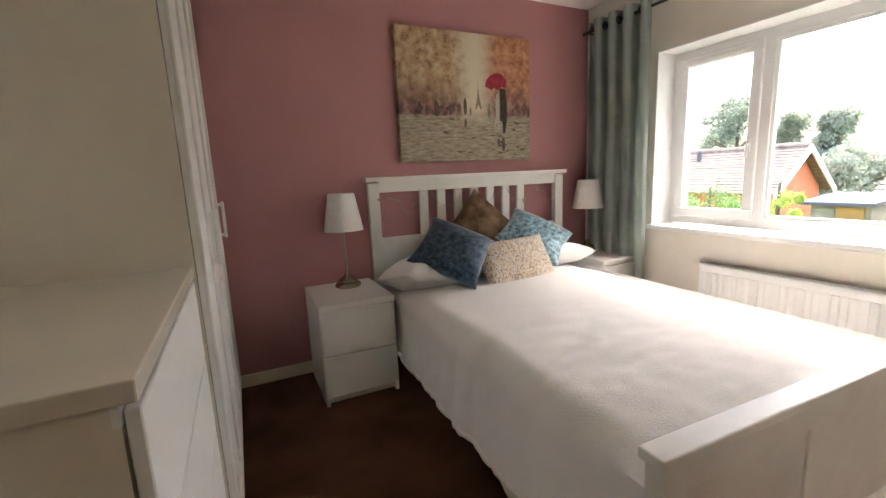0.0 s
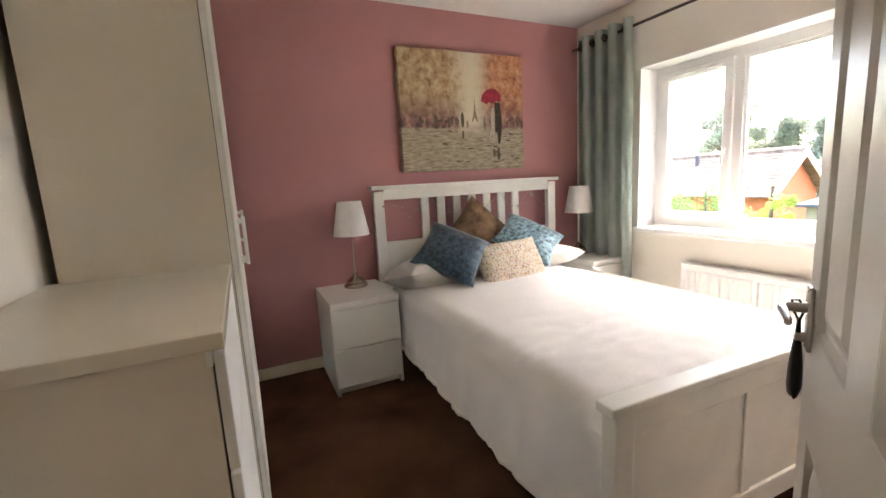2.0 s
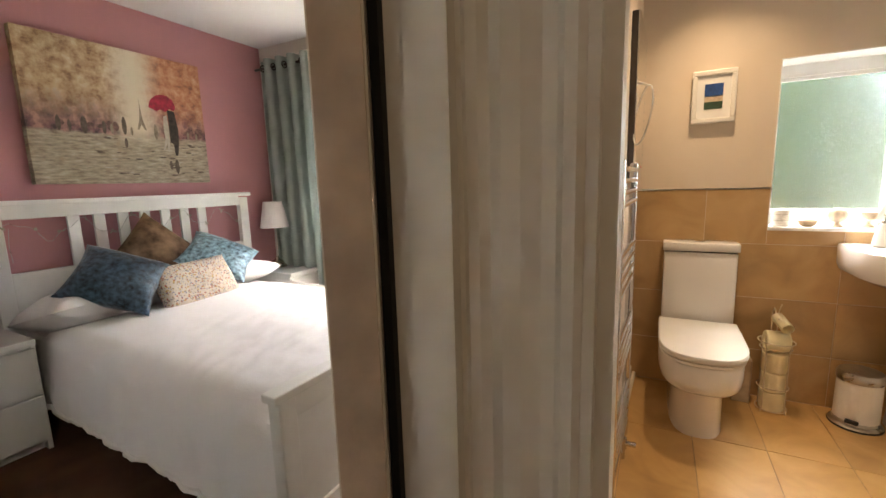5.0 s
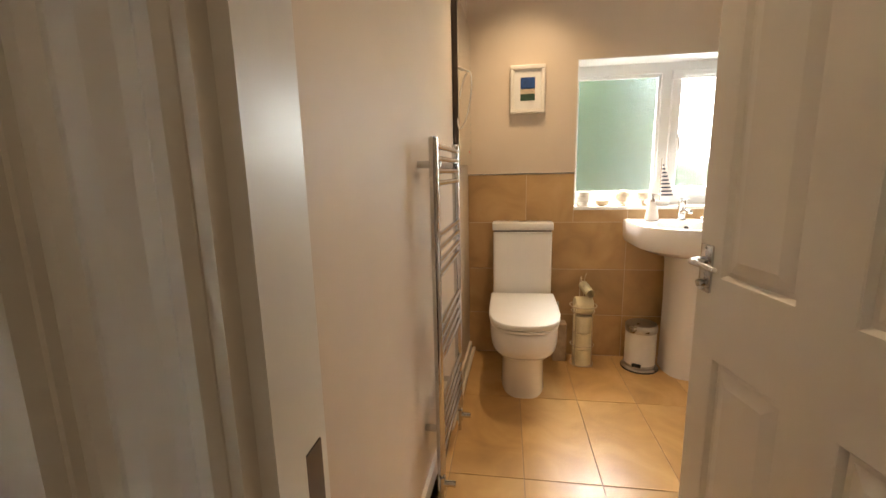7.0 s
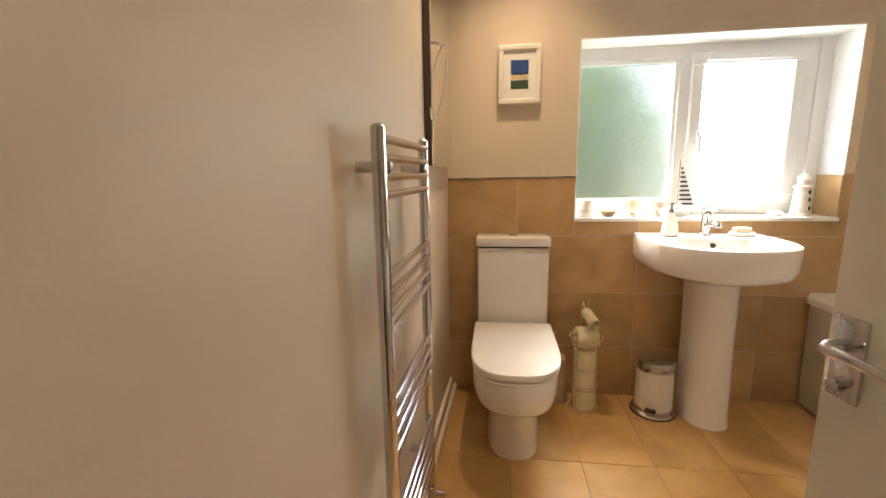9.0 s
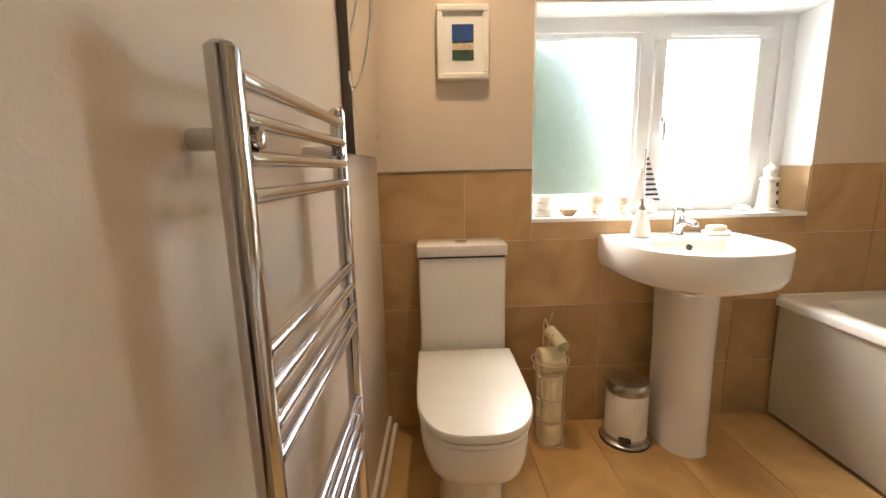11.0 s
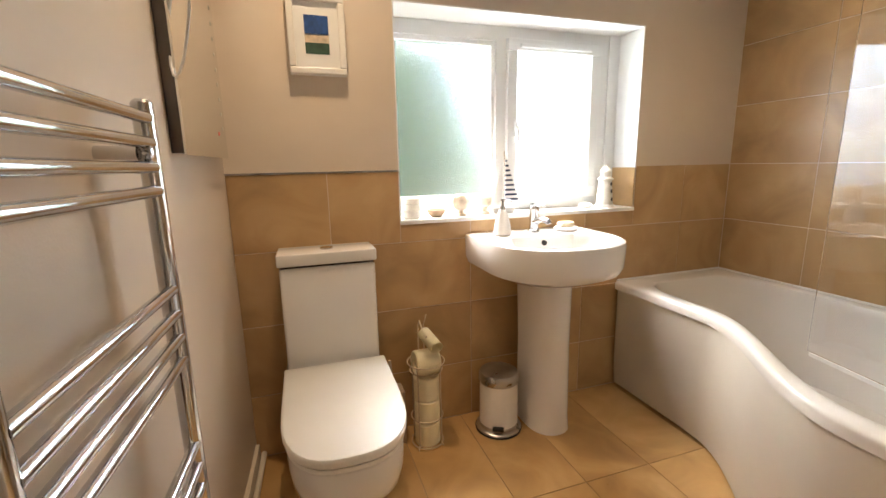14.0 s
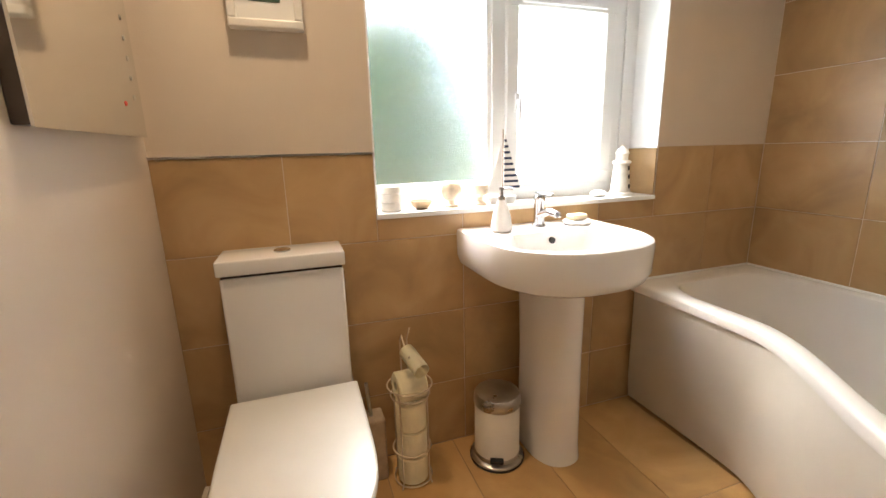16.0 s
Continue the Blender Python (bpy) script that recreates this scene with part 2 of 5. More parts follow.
# ---- setting ----
H = 2.36
WX = 2.94        # bedroom window wall, inner face
WT = 3.0         # bathroom window wall, tile face
PW = 2.38        # pink wall
BW = -0.2        # bedroom west wall
NB, NL = -0.465, -0.535   # partition: bedroom face, landing and bathroom face
SB = -2.955      # bathroom south wall, tile face
LX0, LX1 = 0.60, 0.70    # wall between landing and bathroom
DJ = 0.575       # bedroom door, hinge jamb
DW = 0.77        # clear door width
DH = 2.0

structure("floor_bedroom", boxed(BW - 0.1, WX + 0.02, NL, PW + 0.1, -0.12, 0), CARPET, "dark brown wall-to-wall bedroom carpet", "floor")
structure("floor_landing", boxed(-1.3, LX1 - 0.03, -2.1, NL, -0.12, 0), CARPET, "dark brown carpet on the landing", "floor")
bath_floor = structure("floor_bathroom", boxed(LX1 - 0.03, WT + 0.02, SB - 0.02, -0.44, -0.12, -0.0025), GROUT, "beige tiled bathroom floor with thin joints", "floor")
structure("ceiling", boxed(-1.4, WT + 0.35, SB - 0.1, PW + 0.1, H, H + 0.12), CEILING, "plain white painted ceiling", "ceiling")
structure("wall_pink", slab("y", PW, PW + 0.12, BW - 0.1, 3.28, -0.12, H), PINK, "dusky pink painted feature wall", "wall")
structure("wall_bedroom_west", slab("x", BW - 0.1, BW, NL, PW, -0.12, H), CREAM, "cream painted bedroom wall", "wall")
WIN = (-0.15, 1.76, 0.765, 1.90)
structure("wall_window", slab("x", WX, 3.28, NB, PW, -0.12, H, [WIN]), CREAM, "cream painted wall around the bedroom window", "wall")
structure("wall_partition", slab("y", NL, NB, BW - 0.1, 0.66, -0.12, H, [(DJ - DW, DJ + 0.03, -0.12, DH + 0.03)]), CREAM, "painted partition with the bedroom doorway", "wall")


def north(x):
    """Face of the bathroom's slightly skewed north wall."""
    return -0.5405 + (WT - x) * 0.035


SKEW = math.degrees(math.atan(-0.035))
lo = [(0.66, -0.425), (3.28, -0.425), (3.28, north(3.28)), (0.66, north(0.66))]
structure("wall_bathroom_north", rings(bmesh.new(), [[(x, y, -0.12) for x, y in lo], [(x, y, H) for x, y in lo]]), BATHWALL, "painted bathroom wall behind the towel rail", "wall")
structure("wall_landing_east", slab("x", LX0, LX1, -2.1, NL, -0.12, H, [(-0.627 - DW, -0.597, -0.12, DH + 0.03)]), CREAM, "painted wall with the bathroom doorway", "wall")
structure("wall_landing_west", slab("x", -1.4, -1.3, -2.1, NL, -0.12, H), CREAM, "plain cream landing wall", "wall")
structure("wall_landing_south", slab("y", -2.2, -2.1, -1.4, LX0, -0.12, H), CREAM, "plain cream landing wall", "wall")
structure("wall_landing_north", slab("y", NL, NB, -1.4, BW - 0.1, -0.12, H), CREAM, "plain cream landing wall", "wall")
BWIN = (-2.345, -1.168, 0.92, 1.76)
bath_wall_e = structure("wall_bathroom_window", slab("x", WT + 0.0025, 3.28, SB - 0.1, -0.5, -0.12, H, [BWIN]), BATHWALL, "beige painted bathroom wall, half tiled", "wall")
bath_wall_s = structure("wall_bathroom_south", slab("y", SB - 0.1, SB - 0.0025, 1.2, WT + 0.0025, -0.12, H), PALEGROUT, "beige tiled wall along the bath", "wall")
structure("wall_bath_end", boxed(1.16, 1.28, SB - 0.008, -1.5, -0.12, H), BATHWALL, "plain beige wall at the bath's end", "wall")
structure("wall_door_return", boxed(LX1, 1.16, -1.62, -1.5, -0.12, H), BATHWALL, "plain beige return wall behind the door", "wall")

# skirting boards
structure("baseboard_pink", boxed(BW, WX, PW - 0.015, PW, 0, 0.075, bevel=0.004), SKIRT, "cream painted skirting board", "skirting")
structure("baseboard_window", boxed(WX - 0.015, WX, NB, PW - 0.015, 0, 0.075, bevel=0.004), SKIRT, "cream painted skirting board", "skirting")
lo = [(LX1, north(LX1)), (WT - 0.01, north(WT - 0.01)), (WT - 0.01, north(WT) - 0.014), (LX1, north(LX1) - 0.014)]
structure("baseboard_bathroom", rings(bmesh.new(), [[(x, y, 0) for x, y in lo], [(x, y, 0.065) for x, y in lo]]), SKIRT, "cream painted bathroom skirting board", "skirting")
structure("trim_pipe_cover", tube([(2.1, north(2.1) - 0.028, 0.022), (WT - 0.012, north(WT) - 0.028, 0.022)], 0.011), SKIRT, "painted pipe along the skirting", "pipe", True)


# ---- windows ----
def window_unit(name, label, x, y0, y1, z0, z1, mullions, sashes, glass, sw=0.055):
    """A plastic window in the wall across x; sashes: (y0, y1) bays that open."""
    w = thing(name, label, "window", kind="structure")
    mullions = sorted(mullions)
    fr, d = 0.064, 0.07
    bm = bmesh.new()
    box(bm, x, x + d, y0, y1, z0, z0 + fr)
    box(bm, x, x + d, y0, y1, z1 - fr, z1)
    box(bm, x, x + d, y0, y0 + fr, z0 + fr, z1 - fr)
    box(bm, x, x + d, y1 - fr, y1, z0 + fr, z1 - fr)
    for m in mullions:
        box(bm, x, x + d, m - fr / 2, m + fr / 2, z0 + fr, z1 - fr)
    part("window_frame", bm, UPVC, w)
    edges = [y0 + fr] + [v for m in mullions for v in (m - fr / 2, m + fr / 2)] + [y1 - fr]
    for a, b in zip(edges[::2], edges[1::2]):
        if any(s0 <= (a + b) / 2 <= s1 for s0, s1 in sashes):
            bm = bmesh.new()
            a0, b0, c0, c1 = a - 0.012, b + 0.012, z0 + fr - 0.012, z1 - fr + 0.012
            xs, xe = x - 0.018, x + 0.045
            for q in ((a0, b0, c0, c0 + sw), (a0, b0, c1 - sw, c1), (a0, a0 + sw, c0 + sw, c1 - sw), (b0 - sw, b0, c0 + sw, c1 - sw)):
                box(bm, xs, xe, q[0], q[1], q[2], q[3], bevel=0.004, seg=1)
            part("sash", bm, UPVC, w)
            part("trickle_vent", boxed(xs - 0.012, xs, a0 + 0.06, b0 - 0.06, c1 - sw + 0.012, c1 - sw + 0.03, bevel=0.003, seg=1), UPVC, w)
            pa, pb, pz0, pz1 = a0 + sw - 0.006, b0 - sw + 0.006, c0 + sw - 0.006, c1 - sw + 0.006
            gx = x + 0.015
        else:
            bm = bmesh.new()
            for q in ((a, b, z0 + fr, z0 + fr + 0.018), (a, b, z1 - fr - 0.018, z1 - fr), (a, a + 0.018, z0 + fr + 0.018, z1 - fr - 0.018), (b - 0.018, b, z0 + fr + 0.018, z1 - fr - 0.018)):
                box(bm, x + 0.012, x + 0.04, *q)
            part("glazing_bead", bm, UPVC, w)
            pa, pb, pz0, pz1 = a + 0.012, b - 0.012, z0 + fr + 0.012, z1 - fr - 0.012
            gx = x + 0.03
        pane = part("pane", boxed(gx, gx + 0.004, pa, pb, pz0, pz1), glass, w, "window pane")
        pane.visible_shadow = False
    return w


w1 = window_unit("window_1", "white plastic three-light window over the garden", WX + 0.17, WIN[0], WIN[1], WIN[2] + 0.02, WIN[3], [1.20, 0.41], [(1.2, 1.8), (-0.2, 0.41)], GLASS)
part("window_sill", boxed(WX - 0.035, WX + 0.17, WIN[0] - 0.03, WIN[1] + 0.02, WIN[2] - 0.015, WIN[2] + 0.018, bevel=0.006), UPVC, w1, "white painted window board")
bm = bmesh.new()
box(bm, WX - 0.006, WX + 0.17, WIN[1] - 0.006, WIN[1] + 0.002, WIN[2] + 0.018, WIN[3])
box(bm, WX - 0.006, WX + 0.17, WIN[0], WIN[1] - 0.006, WIN[3] - 0.006, WIN[3] + 0.002)
part("reveal_lining", bm, UPVC, w1)
w2 = window_unit("window_2", "white plastic bathroom window with patterned privacy glass", WT + 0.17, -2.28, BWIN[1] + 0.045, BWIN[2] + 0.012, BWIN[3], [-1.705], [(-2.4, -1.71)], FROSTED, 0.052)
part("window_sill", boxed(WT - 0.004, WT + 0.17, BWIN[0], BWIN[1], BWIN[2] - 0.004, BWIN[2] + 0.012), UPVC, w2, "white tiled window ledge")
bm = bmesh.new()
box(bm, WT + 0.003, WT + 0.17, BWIN[0], BWIN[0] + 0.005, 1.125, BWIN[3])
box(bm, WT + 0.002, WT + 0.17, BWIN[1] - 0.005, BWIN[1], 0.932, BWIN[3])
box(bm, WT + 0.002, WT + 0.17, BWIN[0] + 0.005, BWIN[1] - 0.005, BWIN[3] - 0.005, BWIN[3])
box(bm, WT + 0.16, WT + 0.24, BWIN[0] + 0.005, -2.2805, 0.932, BWIN[3] - 0.005)
part("reveal_lining", bm, UPVC, w2)


def espag(parent, x, y, z, mat):
    bm = boxed(x - 0.012, x, y - 0.009, y + 0.009, z - 0.035, z + 0.035, bevel=0.003)
    box(bm, x - 0.032, x - 0.012, y - 0.007, y + 0.007, z + 0.0, z + 0.014, bevel=0.003)
    box(bm, x - 0.034, x - 0.022, y - 0.007, y + 0.007, z - 0.07, z + 0.014, bevel=0.003)
    part("window_handle", bm, mat, parent, "white plastic window handle")


espag(w1, WX + 0.152, 1.255, 1.27, UPVC)
espag(w2, WT + 0.152, -1.77, 1.31, UPVC)


# ---- doors ----
def panel_door(name, label, m, w, h, lever_mat):
    """Leaf from the hinge at the origin along +x, 40 mm thick, with four raised panels on both faces."""
    d = thing(name, label, "door", m, kind="structure")
    t, st = 0.04, 0.135
    core = bmesh.new()
    box(core, 0.002, w, 0.011, t - 0.011, 0.008, h)
    cols = ((st, 0.383), (0.487, w - 0.073))
    rows_ = ((0.2, 0.728), (0.91, h - 0.1))
    for y0, y1 in ((0, 0.011), (t - 0.011, t)):
        for x0, x1 in ((0.002, cols[0][0]), (cols[0][1], cols[1][0]), (cols[1][1], w)):
            box(core, x0, x1, y0, y1, 0.008, h)
        for x0, x1 in cols:
            for z0, z1 in ((0.008, rows_[0][0]), (rows_[0][1], rows_[1][0]), (rows_[1][1], h)):
                box(core, x0, x1, y0, y1, z0, z1)
    leaf = part("leaf", core, GLOSS, d)
    for x0, x1 in cols:
        for z0, z1 in rows_:
            bm = bmesh.new()
            for ya, yb, yo in ((0.0105, 0.001, 0.0005), (t - 0.0105, t - 0.001, t - 0.0005)):
                def loop(i, y):
                    return [(x0 + i, y, z0 + i), (x1 - i, y, z0 + i), (x1 - i, y, z1 - i), (x0 + i, y, z1 - i)]
                rings(bm, [loop(0.0, yo), loop(0.003, yo), loop(0.011, ya), loop(0.02, ya), loop(0.048, yb)], True, False, True)
            part("panel", bm, GLOSS, d)
    part("hinge_edge", boxed(-0.001, 0.0018, 0.002, t - 0.002, 0.008, h), RAWEDGE, d, "bare unpainted wooden edge")
    for z in (0.15, 1.8):
        part("hinge", boxed(-0.003, 0.0, 0.004, 0.03, z - 0.04, z + 0.04), STEEL, d, "steel butt hinge")
    for side, y in ((-1, 0.0), (1, t)):
        bm = boxed(w - 0.052, w - 0.01, min(y, y + side * 0.007), max(y, y + side * 0.007), 0.872, 0.982, bevel=0.003)
        hd = part("door_handle", bm, lever_mat, d, "lever handle on a slim back plate", True)
        bm = tube([(w - 0.031, y + side * 0.006, 0.945), (w - 0.031, y + side * 0.032, 0.945), (w - 0.036, y + side * 0.04, 0.945), (w - 0.055, y + side * 0.042, 0.945), (w - 0.09, y + side * 0.04, 0.943), (w - 0.113, y + side * 0.04, 0.941)], [0.0095, 0.008, 0.008, 0.0075, 0.0065, 0.006], 14)
        part("lever", bm, lever_mat, hd, "", True)
        bm = tube([(w - 0.031, y + side * 0.006, 0.893), (w - 0.031, y + side * 0.02, 0.893)], 0.009, 12)
        box(bm, w - 0.04, w - 0.022, y + min(side * 0.016, side * 0.022), y + max(side * 0.016, side * 0.022), 0.888, 0.898, bevel=0.002)
        part("thumb_turn", bm, lever_mat, hd, "", True)
        for z in (0.88, 0.974):
            part("screw", tube([(w - 0.031, y + side * 0.006, z), (w - 0.031, y + side * 0.0085, z)], 0.0032, 10), STEEL, hd)
    part("latch_plate", boxed(w - 0.0005, w + 0.0015, 0.01, t - 0.01, 0.89, 1.02), STEEL, d)
    return d


panel_door("door_1", "white gloss panelled bedroom door standing wide open", pose(0.548, -0.48, 0, 0, 0, 31), 0.762, 1.98, STEEL)
panel_door("door_2", "white gloss panelled bathroom door standing open", pose(LX1 + 0.004, -1.392, 0, 0, 0, 9.5) @ pose(0, 0.0, 0), 0.762, 1.98, CHROME)


def door_frame(name, label, bm_list):
    d = thing(name, label, "door frame", kind="structure")
    for nm, bm in bm_list:
        part(nm, bm, BLACK if nm == "seam_shade" else GLOSS, d)
    return d


bm_a = boxed(DJ, DJ + 0.03, NL - 0.004, NB + 0.004, 0, DH + 0.03)
bm_b = boxed(DJ - DW, DJ - DW + 0.004, NL - 0.004, NB + 0.004, 0, DH + 0.03)
bm_c = boxed(DJ - DW + 0.004, DJ, NL - 0.004, NB + 0.004, DH, DH + 0.03)
stop = boxed(DJ - 0.012, DJ, NL + 0.0, NL + 0.035, 0, DH)


def architrave_x(x, y0, y1, z1, out):
    """Moulded board on a face across x, from y0 to y1 up to z1."""
    bm = bmesh.new()
    n = (y1 - y0)
    prof = ((0, 0.006), (0.06, 0.012), (0.16, 0.012), (0.22, 0.008), (0.34, 0.009), (0.5, 0.015), (0.66, 0.017), (0.78, 0.012), (0.86, 0.018), (1.0, 0.018))
    lo = [(x, y0, 0)] + [(x + out * d, y0 + n * u, 0) for u, d in prof] + [(x, y1, 0)]
    return rings(bm, [lo, [(a, b, z1) for a, b, c in lo]])


def architrave_y(y, x0, x1, z1, out):
    bm = bmesh.new()
    n = (x1 - x0)
    prof = ((0, 0.006), (0.06, 0.012), (0.16, 0.012), (0.22, 0.008), (0.34, 0.009), (0.5, 0.015), (0.66, 0.017), (0.78, 0.012), (0.86, 0.018), (1.0, 0.018))
    lo = [(x0, y, 0)] + [(x0 + n * u, y + out * d, 0) for u, d in prof] + [(x1, y, 0)]
    return rings(bm, [lo, [(a, b, z1) for a, b, c in lo]])


# black strip on the hinge jamb stands in for the shade beside the leaf
door_frame("door_frame_1", "white gloss bedroom door lining and stop", [("lining", bm_a), ("lining", bm_b), ("head", bm_c), ("door_stop", stop), ("seam_shade", boxed(DJ - 0.007, DJ - 0.0002, NB - 0.012, NB + 0.003, 0, DH)),
           ("architrave", architrave_y(NB, DJ + 0.012, DJ + 0.08, DH + 0.06, 1))])
YJ = -0.627
fr2 = door_frame("door_frame_2", "white gloss bathroom door lining with moulded architrave", [
    ("lining", boxed(LX0 - 0.004, LX1 + 0.004, YJ, YJ + 0.03, 0, DH + 0.03)),
    ("lining", boxed(LX0 - 0.004, LX1 + 0.004, YJ - DW, YJ - DW + 0.004, 0, DH + 0.03)),
    ("head", boxed(LX0 - 0.004, LX1 + 0.004, YJ - DW + 0.004, YJ, DH, DH + 0.03)),
    ("door_stop", boxed(LX0 + 0.012, LX0 + 0.047, YJ - 0.012, YJ, 0, DH)),
    ("architrave", architrave_x(LX0, YJ + 0.008, NL - 0.001, DH + 0.08, -1)),
    ("architrave", architrave_x(LX0, YJ - DW - 0.008, YJ - DW - 0.075, DH + 0.08, -1))])
part("strike_plate", boxed(LX1 - 0.035, LX1 - 0.008, YJ - 0.0015, YJ + 0.001, 0.885, 0.945), DARKMETAL, fr2, "small steel strike plate")


# ---- bedroom furniture ----
def bedside(m, label):
    """Two-drawer bedside chest, 0.40 x 0.48 x 0.55, front towards -y, origin at the back left foot."""
    d = thing("bedside_chest", label, "bedside table", m, group="bedside chests")
    w, dp, h = 0.40, 0.48, 0.55
    part("top", boxed(0, w, -dp, 0, h - 0.028, h, bevel=0.002, seg=1), WHITEFURN, d)
    part("side_panel", boxed(0, 0.018, -dp + 0.012, -0.002, 0.0, h - 0.028), WHITEFURN, d)
    part("side_panel", boxed(w - 0.018, w, -dp + 0.012, -0.002, 0.0, h - 0.028), WHITEFURN, d)
    part("carcass", boxed(0.018, w - 0.018, -dp + 0.022, -0.004, 0.035, h - 0.045), WHITEFURN, d)
    part("plinth", boxed(0.018, w - 0.018, -dp + 0.05, -dp + 0.066, 0, 0.045), WHITEFURN, d)
    for z0, z1 in ((0.05, 0.272), (0.279, h - 0.042)):
        bm = boxed(0.004, w - 0.004, -dp, -dp + 0.018, z0, z1, bevel=0.002, seg=1)
        part("drawer_front", bm, WHITEFURN, d)
    part("grip_rail", boxed(0.018, w - 0.018, -dp + 0.02, -dp + 0.03, h - 0.05, h - 0.028), WHITEFURN, d)
    return d


bs = bedside(pose(0.69, PW - 0.016, 0), "white two-drawer bedside chest against the pink wall")
bs2 = copy_thing(bs, pose(2.585, PW - 0.06, 0))
bs2["label"] = "white two-drawer bedside chest half behind the curtain"


def table_lamp(m, label):
    d = thing("table_lamp", label, "lamp", m, group="bedside lamps")
    part("base", lathe([(0.074, 0), (0.077, 0.008), (0.07, 0.02), (0.056, 0.028), (0.058, 0.036), (0.044, 0.052), (0.024, 0.062), (0.013, 0.075), (0.011, 0.09)]), BRASSY, d, "antique nickel stepped foot", True)
    part("stem", lathe([(0.006, 0.09), (0.005, 0.2), (0.005, 0.34), (0.012, 0.345), (0.012, 0.39)], 16), STEEL, d, "thin metal stem", True)
    n = 96
    loops = []
    for r, z in ((0.112, 0.335), (0.112, 0.338), (0.0745, 0.545), (0.0745, 0.548), (0.0725, 0.548), (0.109, 0.337)):
        loops.append([((r + (0.0011 if i % 2 else 0)) * math.cos(2 * math.pi * i / n), (r + (0.0011 if i % 2 else 0)) * math.sin(2 * math.pi * i / n), z) for i in range(n)])
    part("shade", rings(bmesh.new(), loops, True, False, False), SHADE, d, "white pleated tapered fabric shade")
    return d


tl = table_lamp(pose(0.925, 2.235, 0.55), "table lamp with white pleated shade on the bedside chest")
copy_thing(tl, pose(2.785, 2.2, 0.55))

# bed: origin on the floor at the headboard's middle, foot towards -y
BED = pose(1.857, 2.338, 0, 0, 0, -2.2)
bed = thing("bed", "white wooden double bed with slatted headboard", "bed", BED)
HWD = 0.748
for s in (-1, 1):
    part("head_post", boxed(s * 0.70 - 0.035 + s * 0.008, s * 0.70 + 0.035 + s * 0.008, -0.045, 0, 0, 1.145, bevel=0.004), BEDWOOD, bed)
part("head_cap", boxed(-HWD - 0.012, HWD + 0.012, -0.07, 0.022, 1.155, 1.182, bevel=0.004), BEDWOOD, bed)
part("head_rail", boxed(-0.673, 0.673, -0.04, -0.005, 1.085, 1.156, bevel=0.003), BEDWOOD, bed)
part("head_rail", boxed(-0.673, 0.673, -0.04, -0.005, 0.60, 0.80, bevel=0.003), BEDWOOD, bed)
part("head_rail", boxed(-0.673, 0.673, -0.04, -0.005, 0.30, 0.599, bevel=0.003), BEDWOOD, bed)
for i in range(7):
    x = -0.375 + i * 0.125
    part("slat", boxed(x - 0.029, x + 0.029, -0.032, -0.012, 0.80, 1.085, bevel=0.002, seg=1), BEDWOOD, bed)
FY = -2.13
for s in (-1, 1):
    part("foot_post", boxed(s * 0.715 - 0.03, s * 0.715 + 0.03, FY - 0.012, FY + 0.035, 0, 0.63, bevel=0.004), BEDWOOD, bed)
part("foot_cap", boxed(-HWD - 0.012, HWD + 0.012, FY - 0.018, FY + 0.04, 0.63, 0.655, bevel=0.004), BEDWOOD, bed)
part("foot_rail", boxed(-0.685, 0.685, FY - 0.006, FY + 0.03, 0.56, 0.63, bevel=0.003), BEDWOOD, bed)
part("foot_rail", boxed(-0.685, 0.685, FY - 0.006, FY + 0.03, 0.17, 0.24, bevel=0.003), BEDWOOD, bed)
part("foot_panel", boxed(-0.685, 0.685, FY + 0.004, FY + 0.02, 0.24, 0.56), BEDWOOD, bed)
for x in (-0.23, 0.23):
    part("foot_mullion", boxed(x - 0.02, x + 0.02, FY - 0.003, FY + 0.004, 0.24, 0.56, bevel=0.002, seg=1), BEDWOOD, bed)
for s in (-1, 1):
    part("side_rail", boxed(s * 0.70 - 0.014, s * 0.70 + 0.014, FY + 0.035, -0.045, 0.17, 0.30, bevel=0.003), BEDWOOD, bed)
part("mattress", boxed(-0.68, 0.68, FY + 0.05, -0.05, 0.28, 0.50, bevel=0.04, seg=3), PILLOWC, bed)


